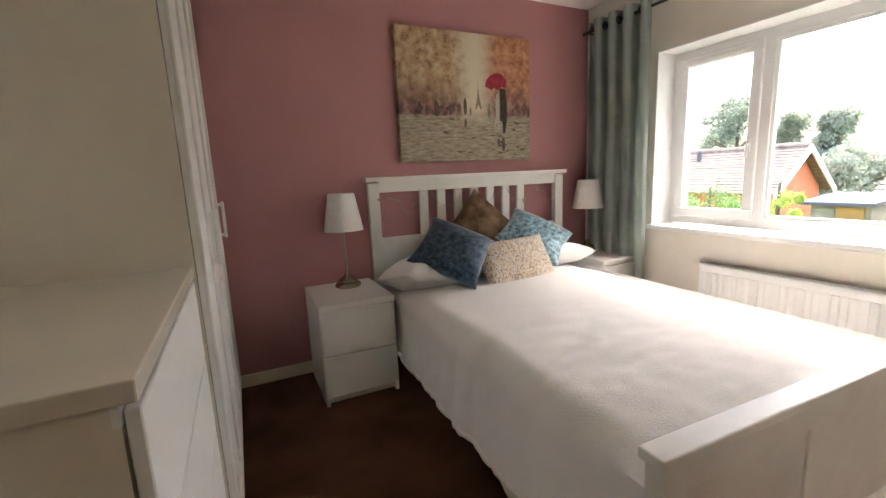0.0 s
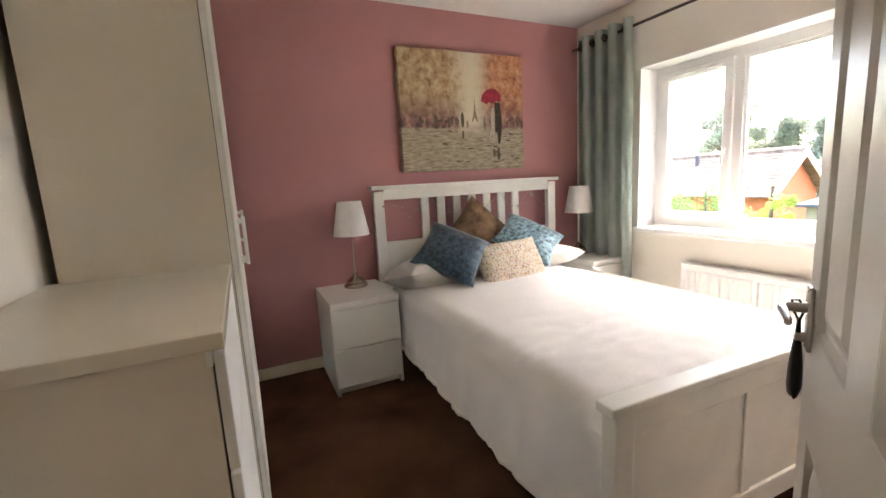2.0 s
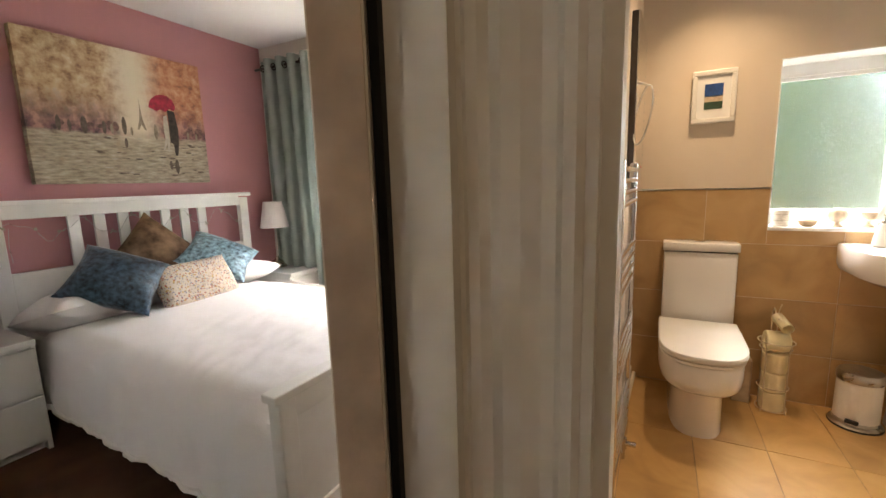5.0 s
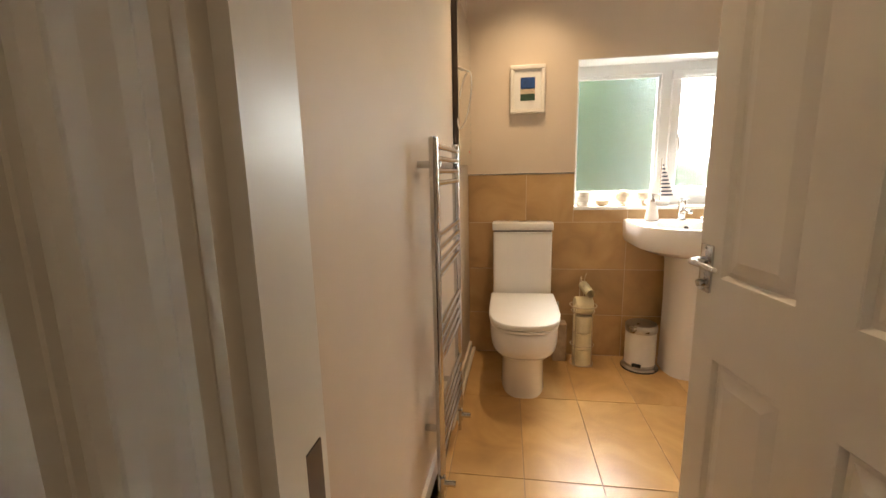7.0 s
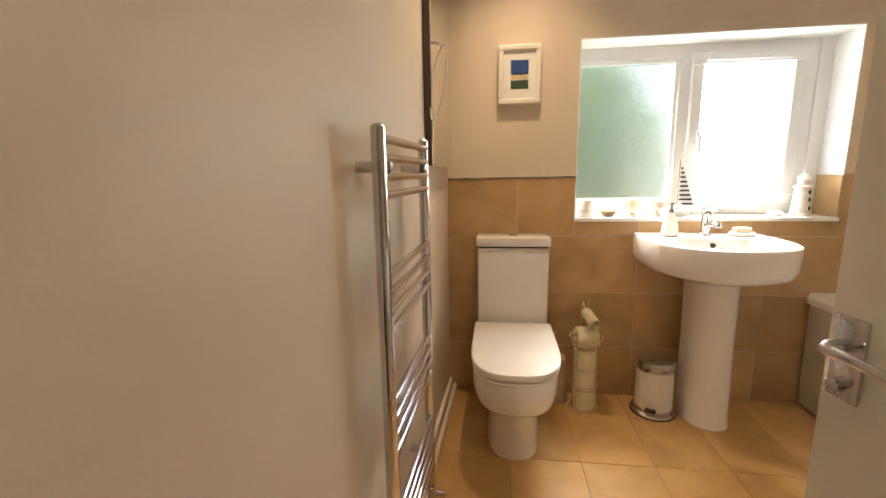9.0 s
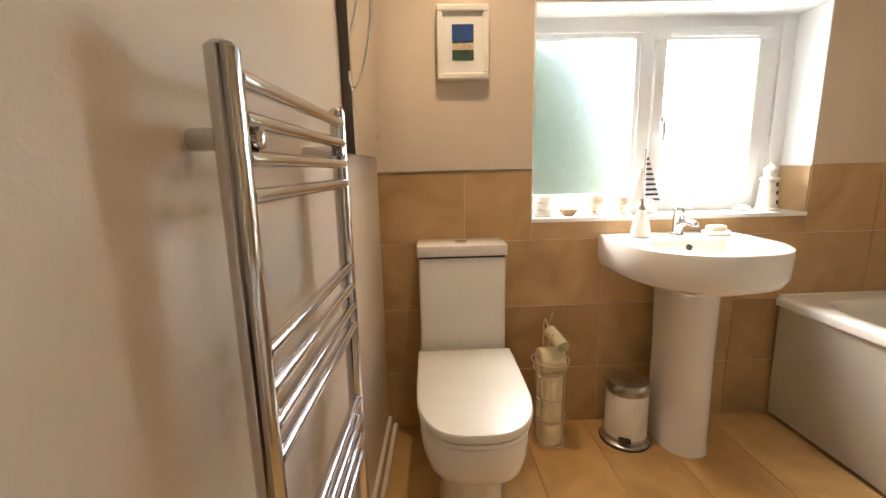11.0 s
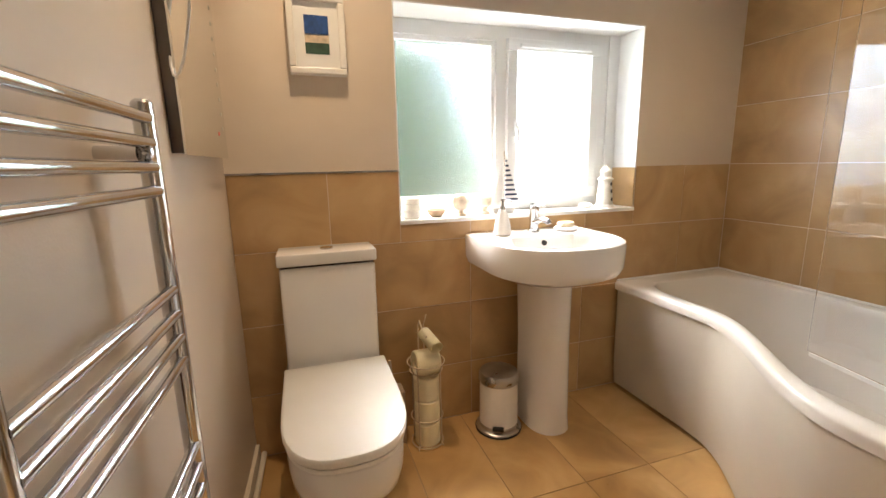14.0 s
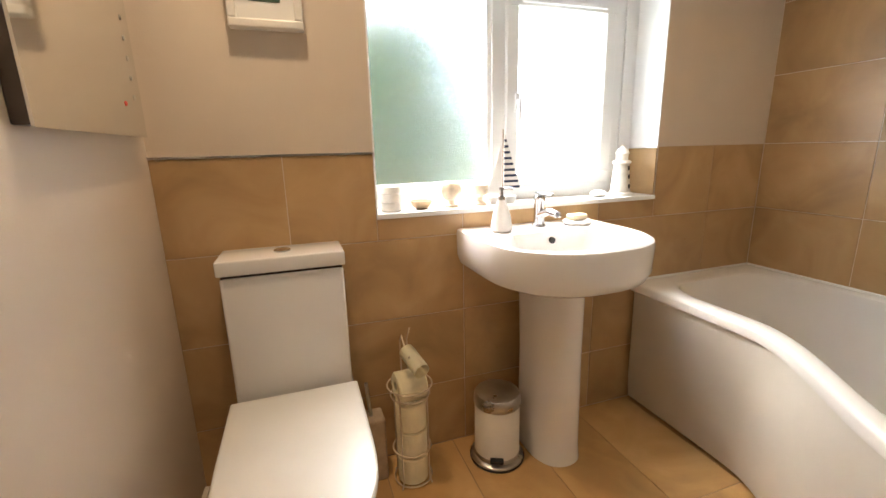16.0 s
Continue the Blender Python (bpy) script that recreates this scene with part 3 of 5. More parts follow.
def duvet():
    """A quilt that lies over the bed and hangs down both sides."""
    bm = bmesh.new()
    nx, ny = 90, 96
    y0, y1 = FY + 0.056, -0.36
    half = 0.705
    drop = 0.33
    vs = []
    for j in range(ny + 1):
        v = j / ny
        y = y0 + (y1 - y0) * v
        row = []
        for i in range(nx + 1):
            s = (i / nx * 2 - 1) * (half + drop)
            a = abs(s)
            r = 0.1
            if a < half - r:
                x, z = s, 0.565
            else:
                arc = r * math.pi / 2
                q = a - (half - r)
                if q < arc:
                    th = q / r
                    x, z = math.copysign(half - r + r * math.sin(th), s), 0.565 - r + r * math.cos(th)
                else:
                    x, z = math.copysign(half + 0.03 * (q - arc) / drop, s), 0.565 - r - (q - arc)
            p = Vector((x * 2.2, y * 2.2, 3.1))
            lump = noise.noise(p) * 0.004 + noise.noise(p * 3.1) * 0.0015
            near = 0.12 + 1.3 * max(0.0, min(1.0, (-0.9 - y) / 0.8)) * max(0.0, min(1.0, 0.6 - s))
            wr = (noise.noise(Vector((s * 8 + y * 5, y * 17 - s * 6, 1.7))) * 0.005 + noise.noise(Vector((s * 24 + y * 9, y * 30, 0.3))) * 0.0028) * near
            side = max(0.0, a - half + 0.02) / drop
            fold = noise.noise(Vector((y * 6, 0, 5))) * 0.022 * side
            end = min(1.0, (1 - v) * 9, v * 16)
            if a < half:
                z += lump + wr + 0.03 * (1 - (a / half) ** 2) - 0.02 * (1 - end) - 0.085 * max(0.0, s / half) ** 3
            else:
                z += lump * 0.5 + 0.02 * side * noise.noise(Vector((y * 7, 3, 0))) + 0.004 * side * noise.noise(Vector((y * 25, 1, 0)))
                x += math.copysign((noise.noise(Vector((y * 30, z * 14, 4))) * 0.006 + noise.noise(Vector((y * 13, z * 7, 9))) * 0.01) * side, s)
            x += math.copysign(fold + lump * 0.6 * side, s)
            row.append(bm.verts.new((x, y, z)))
        vs.append(row)
    for j in range(ny):
        for i in range(nx):
            bm.faces.new((vs[j][i], vs[j][i + 1], vs[j + 1][i + 1], vs[j + 1][i]))
    hems = [[tuple(r[k].co) for r in vs] for k in (0, nx)]
    bmesh.ops.recalc_face_normals(bm, faces=bm.faces)
    bmesh.ops.solidify(bm, geom=list(bm.faces), thickness=0.022)
    return bm, hems


dv = thing("duvet", "plain white cotton duvet spread smooth over the bed", "duvet", BED)
quilt, hems = duvet()
part("cover", quilt, DUVET, dv, "", True)
for line in hems:
    pts = [(x + 0.006 * noise.noise(Vector((y * 18, 2, 0))), y, z + 0.008 * noise.noise(Vector((y * 14, 7, 0)))) for x, y, z in line]
    part("hem", tube(pts, [0.011 + 0.004 * noise.noise(Vector((q[1] * 40, 5, 0))) for q in pts], 8), DUVET, dv, "ruched lower hem", True)


def pillow(name, label, m, w, h, t, mat, category="cushion", seed=0, ears=0.12):
    """A stuffed cushion: lies in local x (width) and z (height), thick in y."""
    bm = bmesh.new()
    n = 26
    for s in (-1, 1):
        vs = []
        for j in range(n + 1):
            row = []
            for i in range(n + 1):
                u, v = i / n * 2 - 1, j / n * 2 - 1
                pin = 1 - ears * (1 - abs(u) ** 2) * abs(v) ** 3
                pin2 = 1 - ears * (1 - abs(v) ** 2) * abs(u) ** 3
                x, z = u * w / 2 * pin2, v * h / 2 * pin
                f = (max(0.0, 1 - u * u) * max(0.0, 1 - v * v)) ** 0.42
                nz = noise.noise(Vector((u * 1.6 + seed, v * 1.6, s))) * 0.16 + noise.noise(Vector((u * 5 + seed, v * 5, s))) * 0.05
                row.append(bm.verts.new((x, s * t / 2 * f * (1 + nz), z)))
            vs.append(row)
        for j in range(n):
            for i in range(n):
                q = (vs[j][i], vs[j][i + 1], vs[j + 1][i + 1], vs[j + 1][i])
                bm.faces.new(q if s < 0 else q[::-1])
    bmesh.ops.remove_doubles(bm, verts=bm.verts, dist=0.0005)
    ob = part(name, bm, mat, None, "", True)
    ob.matrix_basis = m
    return tagged(ob, label, category, "cushions on the bed" if category == "cushion" else "pillows on the bed")


def velvet(name, colour, light):
    m = material(name, colour, 0.4, vary=0.4, scale=42, bump=0.7, grain=70, patch=light, spec=0.35)
    b = m.node_tree.nodes["Principled BSDF"]
    b.inputs["Sheen Weight"].default_value, b.inputs["Sheen Roughness"].default_value = 0.5, 0.35
    return m


NAVY = velvet("slate_blue_crushed_velvet", (0.016, 0.034, 0.056), (0.046, 0.085, 0.125))
TEAL = velvet("pale_blue_crushed_velvet", (0.1, 0.22, 0.29), (0.26, 0.42, 0.49))
FUR = material("brown_faux_fur", (0.13, 0.075, 0.045), 0.95, vary=0.3, scale=12, bump=1.0, grain=160, patch=(0.24, 0.15, 0.09), spec=0.1)


def speckled():
    m = material("cream_speckled_knit", (0.66, 0.58, 0.47), 0.95, vary=0.06, scale=20, bump=0.6, grain=110, spec=0.1)
    nt = m.node_tree
    n, link = nt.nodes, nt.links.new
    b = n["Principled BSDF"]
    base = b.inputs["Base Color"].links[0].from_socket
    co = n.new("ShaderNodeTexCoord")
    last = base
    for k, (sc, col) in enumerate(((62, (0.5, 0.3, 0.06)), (71, (0.1, 0.14, 0.26)), (55, (0.42, 0.12, 0.09)), (80, (0.24, 0.2, 0.16)))):
        v = n.new("ShaderNodeTexVoronoi")
        v.inputs["Scale"].default_value = sc
        mp = n.new("ShaderNodeMapping")
        mp.inputs["Location"].default_value = (k * 3.3, k * 1.7, k)
        link(co.outputs["Object"], mp.inputs["Vector"])
        link(mp.outputs["Vector"], v.inputs["Vector"])
        lt = n.new("ShaderNodeMath")
        lt.operation = "LESS_THAN"
        lt.inputs[1].default_value = 0.24
        link(v.outputs["Distance"], lt.inputs[0])
        mx = n.new("ShaderNodeMix")
        mx.data_type = "RGBA"
        link(lt.outputs[0], mx.inputs[0])
        link(last, mx.inputs[6])
        mx.inputs[7].default_value = (*col, 1)
        last = mx.outputs[2]
    link(last, b.inputs["Base Color"])
    return m


SPECK = speckled()
def propped(x, y, z, lean, turn, spin):
    """Pose of a cushion that leans back, turned about the vertical and spun in its own plane."""
    return pose(x, y, z, lean, 0, turn) @ pose(0, 0, 0, 0, spin, 0)


pillow("pillow", "plump white pillow lying by the headboard", pose(1.455, 2.0, 0.635, 76, -2, 5), 0.7, 0.48, 0.25, PILLOWC, "pillow", 1, 0.06)
pillow("pillow", "plump white pillow lying by the headboard", pose(2.12, 2.02, 0.62, 76, 3, -6), 0.68, 0.46, 0.19, PILLOWC, "pillow", 5, 0.06)
pillow("cushion", "brown faux fur cushion propped on its corner", propped(1.805, 2.13, 0.76, -18, 0, -44), 0.48, 0.48, 0.18, FUR, seed=2, ears=0.06)
pillow("cushion", "slate blue crushed velvet cushion leaning on the pillows", propped(1.42, 1.81, 0.765, -46, -14, 33), 0.4, 0.36, 0.16, NAVY, seed=7, ears=0.1)
pillow("cushion", "pale blue crushed velvet cushion leaning at an angle", propped(2.105, 1.97, 0.765, -54, -8, 44), 0.43, 0.37, 0.15, TEAL, seed=9, ears=0.1)
pillow("cushion", "cream speckled oblong cushion resting in front", propped(1.785, 1.73, 0.665, -30, 4, -1), 0.49, 0.3, 0.15, SPECK, seed=12, ears=0.05)


# chest of four drawers
ch = thing("chest_of_drawers", "tall cream four-drawer chest beside the wardrobe", "chest of drawers", pose(BW + 0.004, 0.335, 0))
cw, cd, chh = 0.735, 0.455, 0.966
part("top", boxed(0, cd, 0, cw, chh - 0.03, chh, bevel=0.003), CREAMFURN, ch)
part("side_panel", boxed(0, cd - 0.0235, 0.012, 0.03, 0, chh - 0.03), CREAMFURN, ch)
part("side_panel", boxed(0, cd - 0.024, cw - 0.018, cw, 0, chh - 0.03), CREAMFURN, ch)
# carcass coloured near-black, as shade between the drawer fronts
part("carcass", boxed(0.004, cd - 0.032, 0.03, cw - 0.018, 0.04, chh - 0.055), GAPSHADE, ch)
part("plinth", boxed(cd - 0.07, cd - 0.055, 0.03, cw - 0.018, 0, 0.05), CREAMFURN, ch)
part("grip_rail", boxed(cd - 0.03, cd - 0.0215, 0.006, cw - 0.018, chh - 0.058, chh - 0.0305), WHITEFURN, ch)
for k in range(4):
    z0 = 0.05 + k * 0.2205
    part("drawer_front", boxed(cd - 0.02, cd - 0.002, 0.014, cw - 0.002, z0, z0 + 0.2125, bevel=0.002, seg=1), WHITEFURN, ch)

# wardrobe
WD0, WD1, WDX, WDH = 1.075, 2.345, 0.285, 2.33
wd = thing("wardrobe", "tall white wardrobe with hinged doors and bar handles", "wardrobe", pose(0, 0, 0))
part("side_panel", boxed(BW + 0.03, WDX - 0.022, WD0, WD0 + 0.018, 0, WDH), CREAMFURN, wd)
part("side_panel", boxed(BW + 0.03, WDX - 0.022, WD1 - 0.018, WD1, 0, WDH), CREAMFURN, wd)
# near-black here too: painted shade in the joints between the doors
part("carcass", boxed(BW + 0.03, WDX - 0.03, WD0 + 0.018, WD1 - 0.018, 0.06, WDH), GAPSHADE, wd)
part("plinth", boxed(WDX - 0.06, WDX - 0.044, WD0 + 0.018, WD1 - 0.018, 0, 0.06), WHITEFURN, wd)
edges = [WD0 + 0.002, WD0 + 0.42, WD0 + 0.84, WD1 - 0.002]
for k, (a, b) in enumerate(zip(edges, edges[1:])):
    bm = boxed(WDX - 0.02, WDX - 0.006, a + 0.002, b - 0.002, 0.065, WDH - 0.01)
    for q in ((a + 0.002, a + 0.06, 0.065, WDH - 0.01), (b - 0.06, b - 0.002, 0.065, WDH - 0.01), (a + 0.06, b - 0.06, 0.065, 0.14), (a + 0.06, b - 0.06, WDH - 0.085, WDH - 0.01)):
        box(bm, WDX - 0.006, WDX + 0.004, *q, bevel=0.002, seg=1)
    dr = part("door", bm, WHITEFURN, wd)
    hy = b - 0.045 if k == 0 else (a + 0.045 if k == 1 else b - 0.045)
    bm = boxed(WDX + 0.02, WDX + 0.034, hy - 0.012, hy + 0.012, 0.9, 1.09, bevel=0.003)
    for z in (0.915, 1.075):
        box(bm, WDX + 0.004, WDX + 0.022, hy - 0.008, hy + 0.008, z - 0.008, z + 0.008)
    part("handle", bm, WHITEFURN, dr, "white bar handle")


# picture over the bed
def canvas_material():
    m = bpy.data.materials.new("painted_canvas")
    m.use_nodes = True
    nt = m.node_tree
    n, link = nt.nodes, nt.links.new
    b = n["Principled BSDF"]
    b.inputs["Roughness"].default_value = 0.75
    co = n.new("ShaderNodeTexCoord")
    sep = n.new("ShaderNodeSeparateXYZ")
    link(co.outputs["Object"], sep.inputs[0])

    def noise_tex(scale, detail=6, stretch=(1, 1, 1)):
        mp = n.new("ShaderNodeMapping")
        mp.inputs["Scale"].default_value = stretch
        link(co.outputs["Object"], mp.inputs["Vector"])
        t = n.new("ShaderNodeTexNoise")
        t.inputs["Scale"].default_value, t.inputs["Detail"].default_value, t.inputs["Roughness"].default_value = scale, detail, 0.65
        link(mp.outputs["Vector"], t.inputs["Vector"])
        return t.outputs["Fac"]

    def ramp(src, *stops):
        r = n.new("ShaderNodeValToRGB")
        e = r.color_ramp.elements
        e[0].position, e[0].color = stops[0][0], (*stops[0][1], 1)
        e[1].position, e[1].color = stops[-1][0], (*stops[-1][1], 1)
        for p, c in stops[1:-1]:
            e.new(p).color = (*c, 1)
        link(src, r.inputs["Fac"])
        return r.outputs["Color"]

    def mix(f, a, c):
        x = n.new("ShaderNodeMix")
        x.data_type = "RGBA"
        for s, v in ((x.inputs[0], f), (x.inputs[6], a), (x.inputs[7], c)):
            if isinstance(v, tuple):
                s.default_value = (*v, 1)
            else:
                link(v, s)
        return x.outputs[2]

    def rng(src, a, c, d=0.0, e=1.0):
        r = n.new("ShaderNodeMapRange")
        r.interpolation_type = "SMOOTHSTEP"
        for k, v in zip(("From Min", "From Max", "To Min", "To Max"), (a, c, d, e)):
            r.inputs[k].default_value = v
        link(src, r.inputs["Value"])
        return r.outputs["Result"]

    def math2(op, a, c):
        x = n.new("ShaderNodeMath")
        x.operation = op
        for s, v in zip(x.inputs, (a, c)):
            if isinstance(v, float):
                s.default_value = v
            else:
                link(v, s)
        return x.outputs[0]

    leaf = noise_tex(16, 8)
    warm = ramp(leaf, (0.34, (0.2, 0.1, 0.055)), (0.45, (0.38, 0.24, 0.13)), (0.56, (0.52, 0.38, 0.22)), (0.7, (0.63, 0.53, 0.37)))
    rust = ramp(noise_tex(18, 8), (0.3, (0.15, 0.055, 0.035)), (0.46, (0.44, 0.18, 0.09)), (0.6, (0.55, 0.29, 0.16)), (0.76, (0.66, 0.5, 0.36)))
    trees = mix(rng(sep.outputs[0], -0.05, 0.15), warm, rust)
    trunks = ramp(noise_tex(17, 8, (1, 1, 0.7)), (0.38, (0.06, 0.035, 0.04)), (0.5, (0.2, 0.095, 0.095)), (0.62, (0.42, 0.22, 0.17)))
    low = math2("ADD", sep.outputs[2], math2("MULTIPLY", leaf, -0.3))
    trees = mix(rng(low, -0.26, 0.0), trunks, trees)
    wet = ramp(noise_tex(15, 9, (1, 1, 4.6)), (0.28, (0.14, 0.105, 0.075)), (0.42, (0.27, 0.215, 0.15)), (0.56, (0.4, 0.34, 0.24)), (0.75, (0.56, 0.51, 0.4)))
    ground = mix(rng(noise_tex(5, 3), 0.6, 0.85), wet, (0.4, 0.25, 0.14))
    body = mix(rng(math2("ADD", sep.outputs[2], math2("MULTIPLY", leaf, 0.05)), -0.10, -0.075), ground, trees)
    far = math2("ABSOLUTE", math2("ADD", sep.outputs[0], math2("ADD", -0.13, math2("MULTIPLY", leaf, 0.16))), 0.0)
    glow = math2("MULTIPLY", rng(far, 0.19, 0.01), rng(sep.outputs[2], -0.2, -0.05))
    col = mix(glow, body, (0.66, 0.57, 0.42))
    link(col, b.inputs["Base Color"])
    w = n.new("ShaderNodeTexNoise")
    w.inputs["Scale"].default_value = 300
    link(co.outputs["Object"], w.inputs["Vector"])
    bp = n.new("ShaderNodeBump")
    bp.inputs["Strength"].default_value, bp.inputs["Distance"].default_value = 0.2, 0.002
    link(w.outputs["Fac"], bp.inputs["Height"])
    link(bp.outputs["Normal"], b.inputs["Normal"])
    return m


PX0, PX1, PZ0, PZ1 = 1.345, 2.345, 1.265, 2.082
pic = thing("canvas_picture", "unframed canvas painting of a rainy autumn avenue", "picture", pose((PX0 + PX1) / 2, PW - 0.052, (PZ0 + PZ1) / 2))
pw, ph = (PX1 - PX0) / 2, (PZ1 - PZ0) / 2
part("canvas", boxed(-pw, pw, 0, 0.05, -ph, ph, bevel=0.003), canvas_material(), pic)
UMB = material("painted_red", (0.38, 0.016, 0.045), 0.7, vary=0.25, scale=30)
INK = material("painted_black", (0.025, 0.02, 0.02), 0.8, vary=0.2, scale=30)
DUSK = material("painted_dark_brown", (0.13, 0.095, 0.07), 0.8, vary=0.25, scale=40)
INKY = material("painted_brown_black", (0.06, 0.045, 0.035), 0.8, vary=0.3, scale=40)
MAROON = material("painted_maroon", (0.2, 0.11, 0.09), 0.8, vary=0.3, scale=40)
HAZE = material("painted_grey_brown", (0.3, 0.24, 0.17), 0.8, vary=0.2, scale=30)
PALE = material("painted_pale_grey", (0.46, 0.41, 0.32), 0.8, vary=0.1, scale=30)


def flat(points, y=-0.001):
    bm = bmesh.new()
    rings(bm, [[(x, y, z) for x, z in points], [(x, 0.001, z) for x, z in points]])
    return bm


def blob(cx, cz, rx, rz, n=18, a0=0.0, a1=360.0):
    return [(cx + rx * math.cos(radians(a0 + (a1 - a0) * i / n)), cz + rz * math.sin(radians(a0 + (a1 - a0) * i / n))) for i in range(n if a1 - a0 > 350 else n + 1)]


def painted(name, pts, mat, y):
    part(name, flat(pts, y), mat, pic)


painted("painted_umbrella", [(0.215 + 0.085 * math.cos(radians(a)), 0.09 + 0.08 * math.sin(radians(a)) + 0.12 * (0.085 * math.cos(radians(a)))) for a in range(-10, 194, 12)] + [(0.15, 0.072), (0.175, 0.058), (0.2, 0.074), (0.232, 0.062), (0.262, 0.085), (0.285, 0.075)], UMB, -0.0022)
painted("painted_shape", [(0.243, 0.075), (0.29, 0.07), (0.303, -0.04), (0.3, -0.14), (0.284, -0.225), (0.268, -0.225), (0.264, -0.15), (0.243, -0.13), (0.247, -0.03)], INKY, -0.0016)
painted("painted_shape", [(0.215, 0.03), (0.238, 0.04), (0.243, -0.05), (0.238, -0.15), (0.229, -0.2), (0.222, -0.2), (0.224, -0.14), (0.2, -0.19), (0.194, -0.186), (0.212, -0.12), (0.208, -0.05)], PALE, -0.0012)
painted("painted_shape", blob(-0.03, -0.055, 0.013, 0.055), DUSK, -0.0012)
painted("painted_shape", blob(-0.24, -0.07, 0.016, 0.05), DUSK, -0.0012)
painted("painted_shape", blob(0.155, -0.075, 0.012, 0.05), HAZE, -0.0012)
for x_, z_, s_ in ((-0.36, -0.07, 0.8), (-0.31, -0.08, 0.6), (-0.14, -0.075, 0.7), (-0.1, -0.08, 0.55), (0.01, -0.085, 0.5), (0.37, -0.085, 0.5), (0.43, -0.09, 0.45)):
    painted("painted_shape", blob(x_, z_, 0.015 * s_, 0.055 * s_, 10), HAZE if s_ < 0.6 else DUSK, -0.0012)
for x_, z_, w_, h_ in ((0.27, -0.30, 0.02, 0.05), (0.23, -0.29, 0.015, 0.03), (-0.03, -0.16, 0.014, 0.03)):
    painted("painted_reflection", blob(x_, z_, w_ * 0.7, h_, 10), DUSK, -0.0011)
rip = random.Random(41)
for k in range(54):
    x_, z_ = rip.uniform(-0.2, 0.46), rip.uniform(-0.38, -0.2)
    if rip.random() < 0.35:
        z_ = rip.uniform(-0.22, -0.12)
    w_ = rip.uniform(0.006, 0.022) * (0.5 + (-z_))
    painted("painted_ripple", blob(x_, z_, w_ * 1.6, w_ * 0.32, 8), DUSK if k % 3 else PALE, -0.0006 - 0.0002 * (k % 2))
for k in range(16):
    side = -1 if k % 2 else 1
    x_ = rip.uniform(-0.46, -0.07) if side < 0 else rip.uniform(0.32, 0.47)
    h_ = rip.uniform(0.012, 0.035)
    painted("painted_bank", blob(x_, -0.075 + h_ * 0.4, rip.uniform(0.008, 0.02), h_, 9), MAROON, -0.0007)
painted("painted_tower", [(0.045, -0.07), (0.062, -0.01), (0.071, 0.06), (0.0735, 0.13), (0.076, 0.06), (0.084, -0.01), (0.101, -0.07), (0.09, -0.07), (0.073, -0.035), (0.056, -0.07)], HAZE, -0.0012)


# curtain and pole
def curtain_sheet(y0, y1, x, ztop, zbot, waves, depth):
    bm = bmesh.new()
    n, k = waves * 14, 14
    rows_ = []
    for j in range(k + 1):
        v = j / k
        z = ztop + (zbot - ztop) * v
        row = []
        for i in range(n + 1):
            u = i / n
            spread = 1 + 0.04 * v
            y = y1 + (y0 - y1) * u * spread
            a = u * waves * 2 * math.pi
            dx = math.sin(a) * depth * (1 - 0.2 * v) + 0.01 * noise.noise(Vector((u * 4, v * 2, 2)))
            row.append(bm.verts.new((x + dx, y + 0.012 * math.sin(a * 2) + 0.01 * noise.noise(Vector((u * 3, v * 3, 8))) * v, z)))
        rows_.append(row)
    for a, b in zip(rows_, rows_[1:]):
        for i in range(n):
            bm.faces.new((a[i], a[i + 1], b[i + 1], b[i]))
    bmesh.ops.solidify(bm, geom=list(bm.faces), thickness=0.003)
    return bm


cu = thing("curtain", "duck egg blue eyelet curtain drawn open beside the window", "curtain")
part("curtain_fabric", curtain_sheet(1.755, 2.27, WX - 0.085, 2.225, 0.30, 4, 0.045), CURTAIN, cu, "", True)
for i in range(8):
    y = 2.25 - i * 0.06
    part("eyelet", tube([(WX - 0.085 + 0.024 * math.sin(a), y, 2.165 + 0.024 * math.cos(a)) for a in [k * math.pi / 6 for k in range(13)]], 0.005, 8), DARKMETAL, cu)
po = thing("curtain_pole", "slim dark metal curtain pole over the window", "curtain pole")
part("pole", tube([(WX - 0.085, 2.34, 2.165), (WX - 0.085, -0.40, 2.165)], 0.0095, 14), DARKMETAL, po, "", True)
for y in (2.31, 0.8, -0.37):
    bm = tube([(WX - 0.085, y, 2.165), (WX - 0.045, y, 2.165), (WX, y, 2.165)], 0.006, 10)
    tube([(WX - 0.006, y, 2.165), (WX, y, 2.165)], 0.022, 16, bm)
    part("bracket", bm, DARKMETAL, po, "", True)

# radiator
ra = thing("radiator", "white ribbed panel radiator under the window", "radiator", pose(WX, 0, 0))
RY0, RY1, RZ0, RZ1 = 0.05, 1.35, 0.12, 0.585
bm = bmesh.new()
n = 150
prof = []
for i in range(n + 1):
    y = RY0 + 0.04 + (RY1 - RY0 - 0.08) * i / n
    prof.append((y, -0.078 - 0.009 * (0.5 + 0.5 * math.tanh(5 * math.sin((y - RY0) / 0.035 * math.pi)))))
lo = [(x, y) for y, x in prof]
rings(bm, [[(x, y, RZ0 + 0.035) for x, y in lo] + [(-0.06, RY1 - 0.04, RZ0 + 0.035), (-0.06, RY0 + 0.04, RZ0 + 0.035)],
           [(x, y, RZ1 - 0.045) for x, y in lo] + [(-0.06, RY1 - 0.04, RZ1 - 0.045), (-0.06, RY0 + 0.04, RZ1 - 0.045)]])
part("front_panel", bm, RADWHITE, ra, "", True)
bm = boxed(-0.086, -0.062, RY0, RY1, RZ1 - 0.045, RZ1 - 0.006, bevel=0.006)
